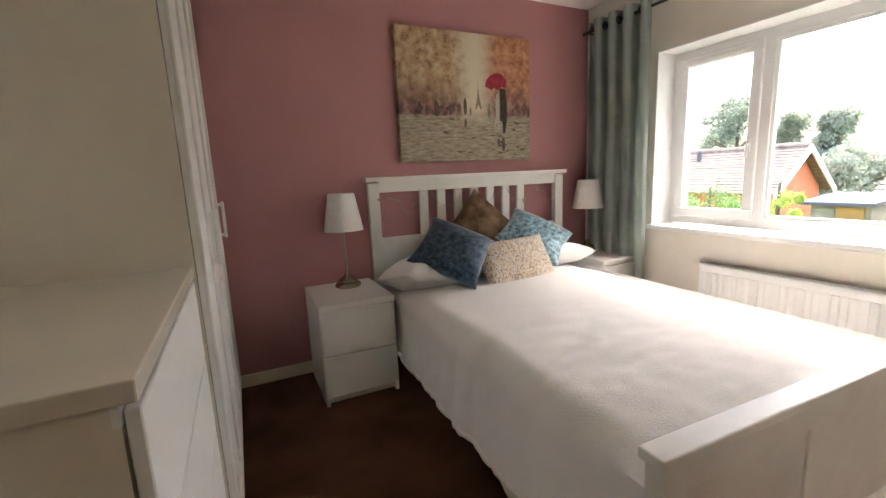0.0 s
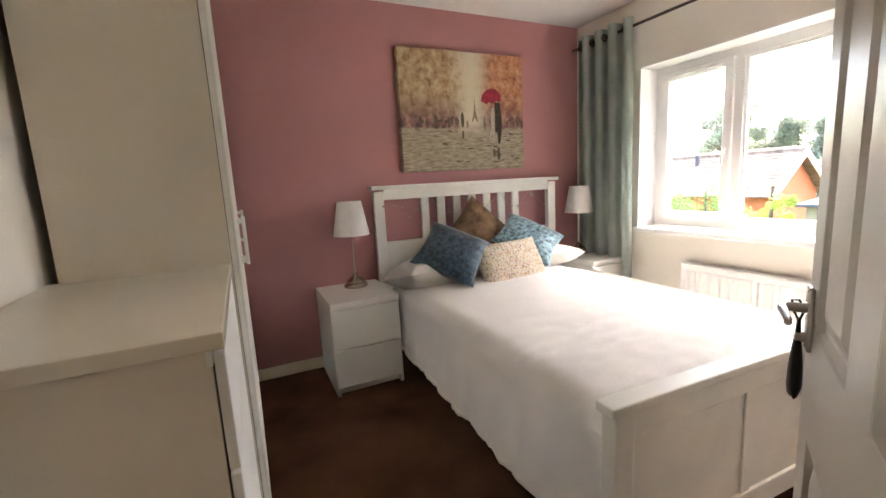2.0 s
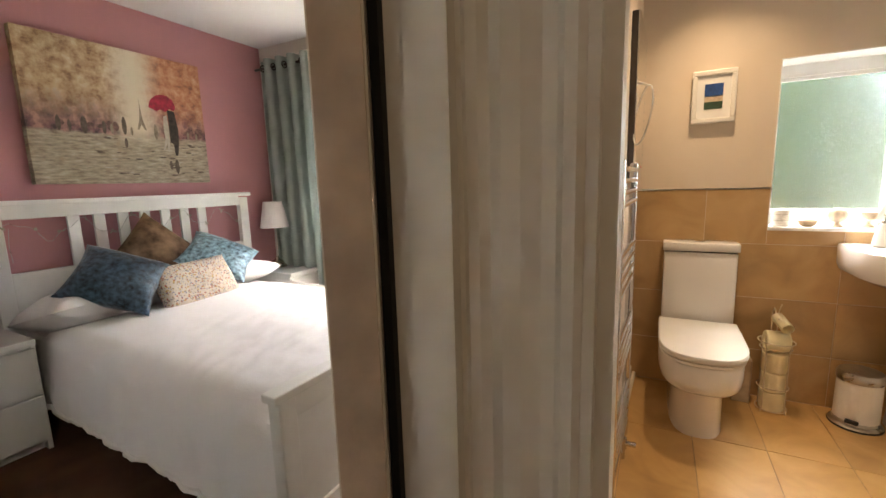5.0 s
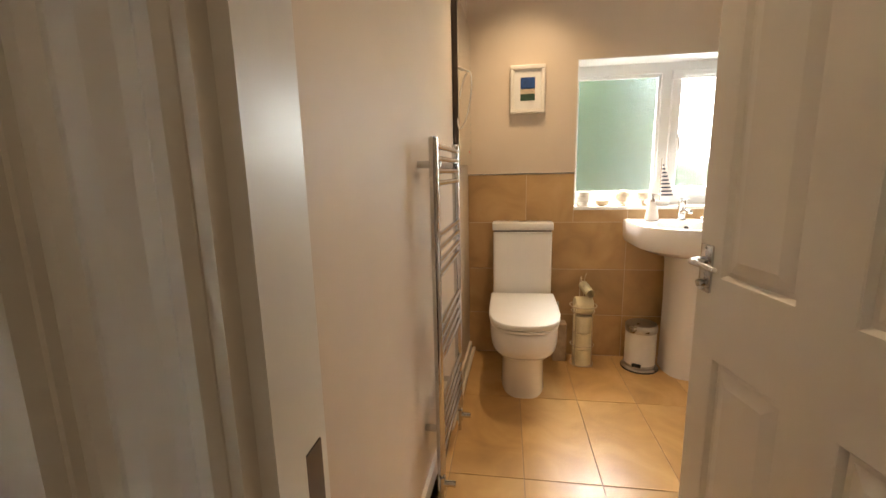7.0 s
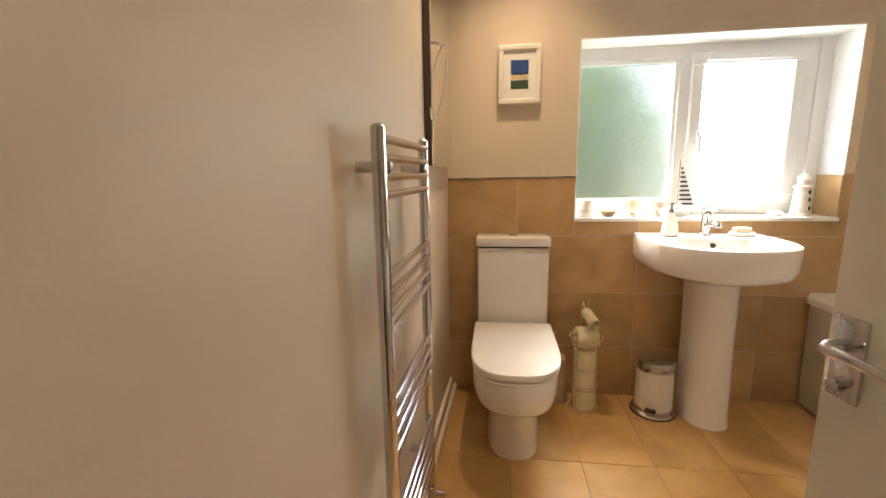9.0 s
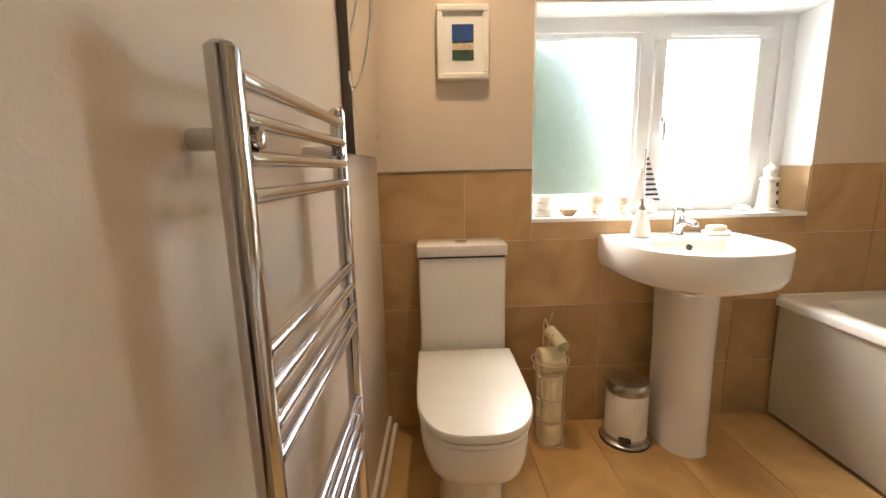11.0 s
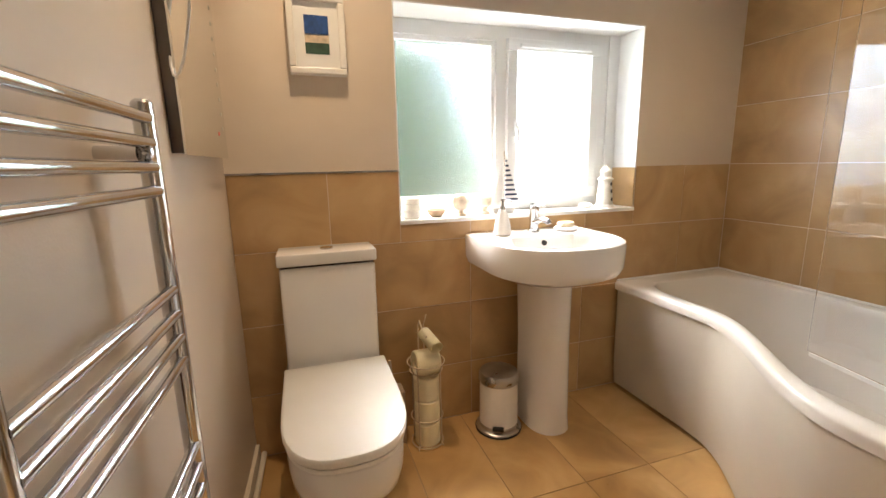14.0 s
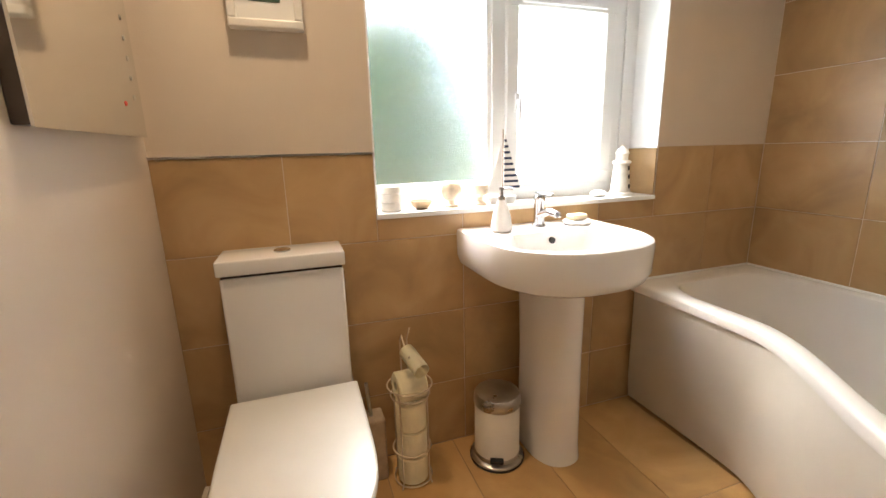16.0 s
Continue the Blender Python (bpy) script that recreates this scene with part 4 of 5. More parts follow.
box(bm, -0.086, -0.062, RY0, RY1, RZ0, RZ0 + 0.035, bevel=0.006)
box(bm, -0.084, -0.062, RY0, RY0 + 0.04, RZ0 + 0.035, RZ1 - 0.045)
box(bm, -0.084, -0.062, RY1 - 0.04, RY1, RZ0 + 0.035, RZ1 - 0.045)
part("panel_frame", bm, RADWHITE, ra)
part("back_panel", boxed(-0.04, -0.025, RY0, RY1, RZ0, RZ1, bevel=0.004), RADWHITE, ra)
part("top_grille", boxed(-0.088, -0.022, RY0 - 0.004, RY1 + 0.004, RZ1 - 0.006, RZ1, bevel=0.002, seg=1), RADWHITE, ra)
for y in (RY0 + 0.2, RY1 - 0.2):
    part("bracket", boxed(-0.025, 0, y - 0.02, y + 0.02, RZ0 + 0.05, RZ1 - 0.05), RADWHITE, ra)
for y in (RY0 + 0.03, RY1 - 0.03):
    part("pipe", tube([(-0.05, y, 0.0), (-0.05, y, RZ0 + 0.01)], 0.008), STEEL, ra, "", True)

# ceiling lamp in the bedroom
cl_ = thing("ceiling_light", "small brass ceiling lamp with a cream globe", "lamp", pose(1.94, 1.37, H))
part("rose", lathe([(0.012, -0.04), (0.045, -0.02), (0.055, -0.004), (0.055, 0.0)]), BRASSY, cl_, "", True)
GLOBE = material("cream_glass_globe", (0.8, 0.66, 0.3), 0.25, vary=0.03)
part("globe", lathe([(0.004, -0.125), (0.022, -0.12), (0.034, -0.105), (0.04, -0.085), (0.036, -0.062), (0.022, -0.045), (0.014, -0.038)]), GLOBE, cl_, "", True)

# black pouch on the inner door handle
bp_ = thing("fabric_pouch", "small black fabric pouch hanging from the door handle", "pouch", pose(0.548, -0.48, 0, 0, 0, 31))
bm = bmesh.new()
loops = []
for z, rx, ry in ((0.925, 0.004, 0.003), (0.905, 0.006, 0.004), (0.875, 0.012, 0.007), (0.84, 0.018, 0.01), (0.805, 0.021, 0.011), (0.79, 0.018, 0.009), (0.784, 0.009, 0.005)):
    loops.append([(0.733 + rx * math.cos(a), 0.056 + ry * math.sin(a), z + 0.005 * math.cos(3 * a) * (z < 0.8)) for a in [2 * math.pi * i / 18 for i in range(18)]])
part("pouch", rings(bm, loops), BLACK, bp_, "", True)
part("cord", tube([(0.733, 0.056, 0.92), (0.731, 0.064, 0.938), (0.73, 0.068, 0.957), (0.729, 0.058, 0.958), (0.731, 0.05, 0.94), (0.733, 0.056, 0.92)], 0.002, 6), BLACK, bp_)

# wire garland wound along the headboard
gl = thing("string_lights", "thin wire garland with tiny pale leaves on the headboard", "string lights", BED)
rnd = random.Random(5)
pts = []
for i in range(60):
    u = i / 59
    x = -0.70 + 1.40 * u
    pts.append((x, -0.038 - 0.006 * math.sin(u * 60), 1.015 + 0.05 * math.sin(u * 31) + 0.015 * math.sin(u * 77)))
pts = [(-0.66, -0.046, 0.86), (-0.665, -0.05, 0.95), (-0.655, -0.048, 1.04)] + pts
part("wire", tube(pts, 0.0012, 5), STEEL, gl)
for i in range(4, len(pts), 5):
    bm = bmesh.new()
    for k in range(3):
        a = rnd.uniform(0, 6.28)
        c = Vector(pts[i])
        d = Vector((math.cos(a), -0.15, math.sin(a))) * rnd.uniform(0.016, 0.026)
        s = Vector((-math.sin(a), 0, math.cos(a))) * 0.005
        q = [c, c + d * 0.5 + s, c + d, c + d * 0.5 - s]
        rings(bm, [[v + Vector((0, -0.001, 0)) for v in q], [v + Vector((0, 0.0005, 0)) for v in q]])
    part("leaf_cluster", bm, PALE, gl)


# ---- bathroom ----
def d_ring(xb, xf, half, z, n=18, cy=0.0, square=0.0, power=2.2):
    """Plan outline: straight back at xb, rounded front at xf (towards -x)."""
    pts = [(xb, cy + half, z)]
    depth = xb - xf
    straight = depth * square
    for i in range(n + 1):
        a = math.pi / 2 - math.pi * i / n
        c, s = math.cos(a), math.sin(a)
        x = xb - straight - (depth - straight) * abs(c) ** (2 / power)
        y = half * math.copysign(abs(s) ** (2 / power), s)
        pts.append((x, cy + y, z))
    pts.append((xb, cy - half, z))
    return pts


TY = -0.866
to = thing("toilet", "white close-coupled toilet with its lid closed", "toilet", pose(WT, TY, 0))
part("cistern", boxed(-0.155, -0.002, -0.168, 0.168, 0.40, 0.809, bevel=0.012, seg=3), CERAMIC, to, "", True)
part("cistern_lid", boxed(-0.161, -0.002, -0.174, 0.174, 0.814, 0.858, bevel=0.006, seg=3), CERAMIC, to, "", True)
# dark block fills the slit to imitate the shade below the lid
part("lid_shade", boxed(-0.15, -0.004, -0.163, 0.163, 0.804, 0.818), GAPSHADE, to, "dark insert painted as the shade under the cistern lid")
bm = lathe([(0.024, 0.857), (0.024, 0.862), (0.02, 0.864)], 24, -0.085, 0)
part("flush_button", bm, CHROME, to, "round chrome flush button", True)
bm = bmesh.new()
SECTIONS = ((-0.572, 0.118, 0.0), (-0.570, 0.116, 0.02), (-0.570, 0.116, 0.2), (-0.585, 0.122, 0.228), (-0.63, 0.142, 0.248), (-0.69, 0.165, 0.266), (-0.715, 0.174, 0.288), (-0.725, 0.177, 0.32), (-0.725, 0.177, 0.395), (-0.720, 0.173, 0.402))
rings(bm, [d_ring(-0.01, front, half, z, n=26, square=0.42, power=3.0) for front, half, z in SECTIONS])
part("pan", bm, CERAMIC, to, "", True)
bm = bmesh.new()
rings(bm, [d_ring(-0.175, -0.712, 0.160, 0.402, square=0.5, power=2.7), d_ring(-0.175, -0.728, 0.175, 0.407, square=0.5, power=2.7), d_ring(-0.175, -0.728, 0.175, 0.418, square=0.5, power=2.7), d_ring(-0.175, -0.712, 0.160, 0.4215, square=0.5, power=2.7)])
part("seat", bm, PLASTIC, to, "", True)
bm = bmesh.new()
rings(bm, [d_ring(-0.19, -0.712, 0.162, 0.4225, square=0.5, power=2.7), d_ring(-0.188, -0.731, 0.178, 0.4255, square=0.5, power=2.7), d_ring(-0.188, -0.733, 0.179, 0.4285, square=0.5, power=2.7), d_ring(-0.188, -0.733, 0.179, 0.445, square=0.5, power=2.7), d_ring(-0.19, -0.730, 0.176, 0.4495, square=0.5, power=2.7), d_ring(-0.193, -0.722, 0.170, 0.4515, square=0.5, power=2.7)])
part("lid", bm, PLASTIC, to, "closed white lid", True)
for y in (-0.075, 0.075):
    part("hinge", tube([(-0.178, y - 0.02, 0.43), (-0.178, y + 0.02, 0.43)], 0.011, 14), CHROME, to, "chrome lid hinge", True)

# wash basin
BY = -1.728
# pedestal stands a little off the bowl's middle
ba = thing("wash_basin", "white ceramic wash basin on a full pedestal", "wash basin", pose(WT, BY, 0))


def basin_ring(k, half, xb, xf, z, sq=0.42):
    return d_ring(xb, xf, half, z, n=26, square=sq, power=2.35)


def oval(half, xb, xf, z, n=29):
    """Rounded bowl opening with as many corners as the rim's outline."""
    out = []
    turn = [0.8] + [0.62 - 1.24 * i / (n - 3) for i in range(n - 2)] + [-0.8]
    for a in (math.pi * q for q in turn):
        c, s = math.cos(a), math.sin(a)
        out.append(((xb + xf) / 2 - (xb - xf) / 2 * math.copysign(abs(c) ** 0.85, c), half * math.copysign(abs(s) ** 0.85, s), z))
    return out


bm = bmesh.new()
outer = [basin_ring(0, 0.10, -0.002, -0.27, 0.69), basin_ring(0, 0.215, -0.002, -0.43, 0.71), basin_ring(0, 0.262, -0.002, -0.482, 0.735), basin_ring(0, 0.274, -0.002, -0.497, 0.765), basin_ring(0, 0.277, -0.002, -0.50, 0.845), basin_ring(0, 0.274, -0.002, -0.497, 0.858), basin_ring(0, 0.266, -0.004, -0.488, 0.862)]
inner = [oval(0.238, -0.148, -0.462, 0.862), oval(0.232, -0.153, -0.457, 0.859), oval(0.225, -0.157, -0.451, 0.848), oval(0.2, -0.172, -0.425, 0.80), oval(0.14, -0.21, -0.37, 0.757), oval(0.04, -0.27, -0.31, 0.746)]
rings(bm, outer + inner)
part("bowl", bm, CERAMIC, ba, "", True)
bm = bmesh.new()
rings(bm, [d_ring(-0.075, -0.287, 0.097, 0.0, square=0.4, cy=-0.038), d_ring(-0.075, -0.282, 0.092, 0.06, square=0.4, cy=-0.038), d_ring(-0.07, -0.278, 0.088, 0.4, square=0.4, cy=-0.038), d_ring(-0.06, -0.28, 0.09, 0.62, square=0.4, cy=-0.038), d_ring(-0.04, -0.284, 0.09, 0.70, square=0.4, cy=-0.038)])
part("pedestal", bm, CERAMIC, ba, "", True)
part("overflow", tube([(-0.178, 0, 0.832), (-0.192, 0, 0.83)], 0.011, 16), BLACK, ba, "", True)
part("waste", lathe([(0.03, 0.746), (0.03, 0.749), (0.02, 0.75)], 20, -0.29, 0), CHROME, ba, "", True)
tap = thing("basin_tap", "chrome mixer tap with a flat lever on the basin", "tap", pose(WT - 0.085, BY - 0.01, 0.861))
part("body", lathe([(0.025, 0), (0.025, 0.006), (0.02, 0.012), (0.019, 0.085), (0.021, 0.09), (0.021, 0.108), (0.016, 0.114)], 24), CHROME, tap, "", True)
part("spout", tube([(-0.01, 0, 0.045), (-0.06, 0, 0.062), (-0.115, 0, 0.058), (-0.118, 0, 0.05)], [0.015, 0.013, 0.012, 0.011], 14), CHROME, tap, "", True)
part("lever", boxed(-0.075, 0.018, -0.011, 0.011, 0.116, 0.124, bevel=0.003), CHROME, tap, "", True)
sd = thing("soap_dispenser", "white ceramic soap bottle with chrome pump", "soap dispenser", pose(WT - 0.115, BY + 0.155, 0.862))
part("bottle", lathe([(0.03, 0), (0.036, 0.006), (0.037, 0.02), (0.03, 0.06), (0.018, 0.095), (0.013, 0.108)], 28), CERAMIC, sd, "", True)
bm = lathe([(0.0125, 0.108), (0.0125, 0.12), (0.006, 0.122), (0.0045, 0.14), (0.009, 0.142), (0.009, 0.15), (0.004, 0.152)], 18)
tube([(0, 0, 0.147), (-0.01, -0.03, 0.146), (-0.012, -0.036, 0.142)], 0.0035, 8, bm)
part("pump", bm, CHROME, sd, "", True)
dish = thing("soap_dish", "round white soap dish on the basin", "soap dish", pose(WT - 0.11, BY - 0.155, 0.862))
part("dish", lathe([(0.045, 0), (0.05, 0.004), (0.052, 0.014), (0.046, 0.018), (0.04, 0.016)], 30), CERAMIC, dish, "", True)
sp = part("soap_bar", boxed(-0.022, 0.022, -0.035, 0.035, 0, 0.022, bevel=0.008, seg=3), SOAP, None, "", True)
sp.matrix_basis = pose(WT - 0.11, BY - 0.153, 0.8785, 0, 0, 8)
tagged(sp, "cream bar of soap on its dish", "soap")

# bath: P-shaped, along the south wall
bt = thing("bathtub", "white acrylic P-shaped shower bath with curved panel", "bathtub", pose(0, 0, 0))
BX0, BX1, BB = 1.285, WT - 0.002, SB + 0.002


def front_y(x):
    """Front edge of the rim."""
    t = min(1.0, max(0.0, (2.5 - x) / 0.66))
    s = t * t * (3 - 2 * t)
    return -2.262 + 0.335 * s + 0.035 * max(0, (BX1 - x) - 0.4) * (1 - s) - 0.55 * max(0.0, 1.55 - x) ** 2 * 2


def outline(inset_f, inset_s, inset_b, z, n=44, corner=0.0):
    pts = []
    for i in range(n + 1):
        x = BX1 - inset_s - (BX1 - BX0 - 2 * inset_s) * i / n
        u = min(1.0, min(i, n - i) / (n * 0.16)) if corner else 1.0
        e = corner * (1 - math.sqrt(max(0.0, 1 - (1 - u) ** 2)))
        pts.append((x, front_y(x) - inset_f - e, z))
    back = []
    for i in range(n + 1):
        x = BX0 + inset_s + (BX1 - BX0 - 2 * inset_s) * i / n
        u = min(1.0, min(i, n - i) / (n * 0.16)) if corner else 1.0
        e = corner * (1 - math.sqrt(max(0.0, 1 - (1 - u) ** 2)))
        back.append((x, BB + inset_b + e, z))
    return pts + back


bm = bmesh.new()
rings(bm, [outline(0.012, 0.0, 0.0, 0.518), outline(0.0, 0.0, 0.0, 0.522), outline(-0.002, 0.0, 0.0, 0.55), outline(0.004, 0.0, 0.0, 0.56), outline(0.014, 0.001, 0.001, 0.564),
           outline(0.055, 0.09, 0.045, 0.566, corner=0.09), outline(0.066, 0.10, 0.056, 0.56, corner=0.1), outline(0.078, 0.115, 0.07, 0.52, corner=0.11), outline(0.11, 0.17, 0.10, 0.28, corner=0.13), outline(0.15, 0.24, 0.14, 0.19, corner=0.14), outline(0.22, 0.35, 0.2, 0.175, corner=0.12)], True, False, True)
part("tub", bm, ACRYLIC, bt, "", True)
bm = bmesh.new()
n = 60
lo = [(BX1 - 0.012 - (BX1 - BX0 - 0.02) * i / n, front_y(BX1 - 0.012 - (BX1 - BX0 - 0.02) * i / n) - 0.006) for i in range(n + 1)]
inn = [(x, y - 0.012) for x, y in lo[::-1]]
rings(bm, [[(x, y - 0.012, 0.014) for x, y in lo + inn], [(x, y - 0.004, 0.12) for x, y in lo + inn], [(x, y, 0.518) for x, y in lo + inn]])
part("bath_panel", bm, PANELP, bt, "curved white front panel with its shade in the colour", True)
# added dark strip imitating the shaded line where panel meets floor
kick = [(x, y - 0.03) for x, y in lo] + [(x, y - 0.045) for x, y in lo[::-1]]
part("plinth", rings(bmesh.new(), [[(x, y, 0.0) for x, y in kick], [(x, y, 0.05) for x, y in kick]]), GAPSHADE, bt, "dark strip painted as the shade under the panel")
part("sealant", tube([(BX1 - 0.004, -2.27, 0.567), (BX1 - 0.004, BB + 0.004, 0.567), (BX0 + 0.01, BB + 0.004, 0.567)], 0.006, 8), PLASTIC, bt)
part("bath_waste", lathe([(0.032, 0.175), (0.032, 0.18), (0.02, 0.182)], 20, 1.75, -2.5), CHROME, bt, "", True)

sc = thing("shower_screen", "clear glass shower screen hinged over the bath", "shower screen", pose(1.30, -2.03, 0.568, 0, 0, -13))
gp = part("glass_sheet", boxed(0.02, 0.83, -0.003, 0.003, 0.012, 1.42, bevel=0.001, seg=1), GLASS, sc)
gp.visible_shadow = False
part("wall_channel", boxed(0, 0.022, -0.012, 0.012, 0.0, 1.42, bevel=0.002, seg=1), CHROME, sc, "chrome hinge channel")
part("seal_strip", boxed(0.03, 0.82, -0.005, 0.005, 0.0, 0.012), PLASTIC, sc, "clear bottom seal")

# towel radiator
tr = thing("towel_rail", "tall chrome ladder towel radiator on the wall", "towel radiator", pose(1.7, north(1.7), 0, 0, 0, SKEW))
RYC = -0.06
RX = (0.0, 0.43)
for x in RX:
    bm = bmesh.new()
    prof = [(x + 0.02 * math.cos(a), RYC + 0.015 * math.sin(a)) for a in [2 * math.pi * i / 28 for i in range(28)]]
    rings(bm, [[(px, py, z) for px, py in prof] for z in (0.12, 1.258)] + [[(x + (px - x) * 0.7, RYC + (py - RYC) * 0.7, 1.263) for px, py in prof]])
    part("post", bm, CHROME, tr, "chrome upright", True)
levels = [1.235, 1.197, 1.159, 1.121] + [0.955, 0.911, 0.868, 0.826] + [0.66, 0.617, 0.574, 0.531] + [0.37, 0.327, 0.284, 0.241, 0.198]
for z in levels:
    part("rung", tube([(RX[0] + 0.008, RYC - 0.006, z), (RX[1] - 0.008, RYC - 0.006, z)], 0.0095, 14), CHROME, tr, "", True)
for x in (RX[0] + 0.035, RX[1] - 0.03):
    for z in (1.18, 0.262):
        bm = tube([(x, 0.0, z), (x, RYC + 0.004, z)], 0.012, 14)
        tube([(x, RYC - 0.004, z), (x, RYC - 0.014, z), (x, RYC - 0.017, z)], [0.0125, 0.0115, 0.006], 18, bm)
        part("wall_bracket", bm, CHROME, tr, "chrome wall bracket with round cap", True)
for x in RX:
    bm = tube([(x, RYC, 0.0), (x, RYC, 0.12)], 0.0075, 12)
    tube([(x, RYC, 0.05), (x, RYC, 0.1)], 0.014, 14, bm)
    tube([(x, RYC - 0.004, 0.075), (x, RYC - 0.05, 0.075)], 0.011, 14, bm)
    part("valve", bm, CHROME, tr, "", True)

# mirror cabinet
MIRROR = material("mirror_glass", (0.86, 0.87, 0.85), 0.02, metal=1.0, vary=0.0)
mc = thing("illuminated_mirror", "slim wall mirror with a metal surround and cord", "mirror", pose(2.455, north(2.455), 0, 0, 0, SKEW))
MX0, MX1, MZ0, MZ1 = 0.0, 0.475, 1.192, 1.93
part("housing", boxed(MX0, MX1, -0.027, 0.0, MZ0, MZ1, bevel=0.002, seg=1), DARKMETAL, mc, "grey metal surround")
part("mirror_sheet", boxed(MX0 - 0.002, MX1 + 0.002, -0.032, -0.027, MZ0 - 0.004, MZ1 + 0.002), MIRROR, mc)
FROST = material("etched_dot", (0.5, 0.46, 0.38), 0.6, vary=0.02)
for k in range(14):
    z = MZ0 + 0.09 + k * 0.045
    part("etched_dot", tube([(MX1 - 0.04, -0.0323, z), (MX1 - 0.04, -0.0332, z)], 0.006, 10), FROST, mc)
REDL = material("red_sensor_light", (0.7, 0.06, 0.03), 0.4, vary=0.0)
part("sensor_light", tube([(MX1 - 0.1, -0.0323, MZ0 + 0.07), (MX1 - 0.1, -0.0332, MZ0 + 0.07)], 0.006, 12), REDL, mc)
cord = [(-0.004, -0.03, 1.62)]
for k in range(19):
    a = 2 * math.pi * k / 18
    cord.append((-0.045 - 0.06 * math.sin(a), -0.062 - 0.04 * math.sin(a + 0.5), 1.475 + 0.125 * math.cos(a)))
cord.append((-0.004, -0.03, 1.63))
pc = part("cord", tube(cord, 0.003, 8), PLASTIC, mc, "white looped pull cord", True)

# small framed print on the bathroom wall
fp = thing("framed_print", "small seaside print in a deep white frame", "picture", pose(WT + 0.0025, -0.89, 1.61))
bm = bmesh.new()
o, i_ = (0.098, 0.132), (0.075, 0.108)
for q in ((-o[0], o[0], -o[1], -i_[1]), (-o[0], o[0], i_[1], o[1]), (-o[0], -i_[0], -i_[1], i_[1]), (i_[0], o[0], -i_[1], i_[1])):
    box(bm, -0.034, 0, *q, bevel=0.004)
part("frame", bm, GLOSS, fp, "white painted wooden frame")
part("mount", boxed(-0.022, -0.002, -i_[0], i_[0], -i_[1], i_[1]), PLASTIC, fp, "white card mount")
SEA, SKYB, CLIFF, GRASSP = (material(nm, c, 0.7, vary=0.15, scale=60) for nm, c in (("printed_dark_blue", (0.012, 0.06, 0.22)), ("printed_blue", (0.03, 0.12, 0.34)), ("printed_cliff", (0.62, 0.5, 0.36)), ("printed_dark_green", (0.03, 0.07, 0.04))))
for nm, z0, z1, mt in (("print_sky", 0.0, 0.065, SEA), ("print_cliff", -0.025, 0.004, CLIFF), ("print_land", -0.062, -0.025, GRASSP)):
    part(nm, boxed(-0.0235, -0.022, -0.041, 0.041, z0, z1), mt, fp)

# toilet roll stand
rk = thing("toilet_roll_stand", "cream wire stand holding spare paper rolls", "toilet roll holder", pose(2.865, -1.222, 0))
for z, r in ((0.012, 0.066), (0.13, 0.066), (0.335, 0.066), (0.37, 0.076)):
    part("wire_ring", tube([(r * math.cos(a), r * math.sin(a), z) for a in [2 * math.pi * k / 28 for k in range(29)]], 0.0028, 8), RACKWIRE, rk, "", True)
for k in range(4):
    a = math.pi / 4 + k * math.pi / 2
    c, s = math.cos(a) * 0.066, math.sin(a) * 0.066
    part("upright_wire", tube([(c * 1.15, s * 1.15, 0.003), (c, s, 0.02), (c, s, 0.335), (c * 1.15, s * 1.15, 0.37)], 0.0028, 8), RACKWIRE, rk, "", True)
part("hanger", tube([(0.066, 0.012, 0.33), (0.066, 0.012, 0.5), (0.04, 0.012, 0.53), (-0.02, 0.012, 0.50), (-0.06, 0.012, 0.49), (-0.066, 0.012, 0.505)], 0.003, 8), RACKWIRE, rk, "", True)
part("hanger", tube([(0.066, -0.012, 0.33), (0.066, -0.012, 0.5), (0.045, -0.014, 0.535), (0.05, -0.02, 0.55)], 0.003, 8), RACKWIRE, rk, "", True)


def roll(m, r, label, h=0.1):
    bm = bmesh.new()
    prof = [(0.02, 0), (r - 0.004, 0), (r, 0.005), (r, h - 0.005), (r - 0.004, h), (0.02, h)]
    n = 32
    loops = [[(q * math.cos(2 * math.pi * i / n), q * math.sin(2 * math.pi * i / n), z) for i in range(n)] for q, z in prof]
    loops.append(loops[0])
    rings(bm, loops, True, False, False)
    bmesh.ops.remove_doubles(bm, verts=bm.verts, dist=1e-5)
    ob = part("toilet_roll", bm, PAPER, None, "", True)
    ob.matrix_basis = m
    return tagged(ob, label, "toilet roll", "toilet rolls")


for k in range(3):
    roll(pose(2.865, -1.222, 0.006 + k * 0.102), 0.053, "cream spare paper roll stacked in the wire stand")
roll(pose(2.855, -1.172, 0.37, 90, 0, 4), 0.052, "cream paper roll lying on top of the stack", 0.098)
tbz = 0.487
bm = tube([(-0.075, 0, 0), (0.03, 0, 0)], 0.026, 22, None, False)
bmesh.ops.solidify(bm, geom=list(bm.faces), thickness=0.006)
tb = part("cardboard_tube", bm, PAPER, None, "", True)
tb.matrix_basis = pose(2.83, -1.222, tbz, 0, -16, 14)
tagged(tb, "nearly empty paper roll on the wire hanger", "toilet roll")

# toilet brush
BRUSHPOT = material("beige_stone_resin", (0.46, 0.35, 0.24), 0.6, vary=0.1, scale=25, bump=0.1)
br = thing("toilet_brush", "beige square toilet brush holder with steel handle", "toilet brush", pose(2.925, -1.095, 0))
part("holder", boxed(-0.042, 0.042, -0.042, 0.042, 0, 0.24, bevel=0.008), BRUSHPOT, br)
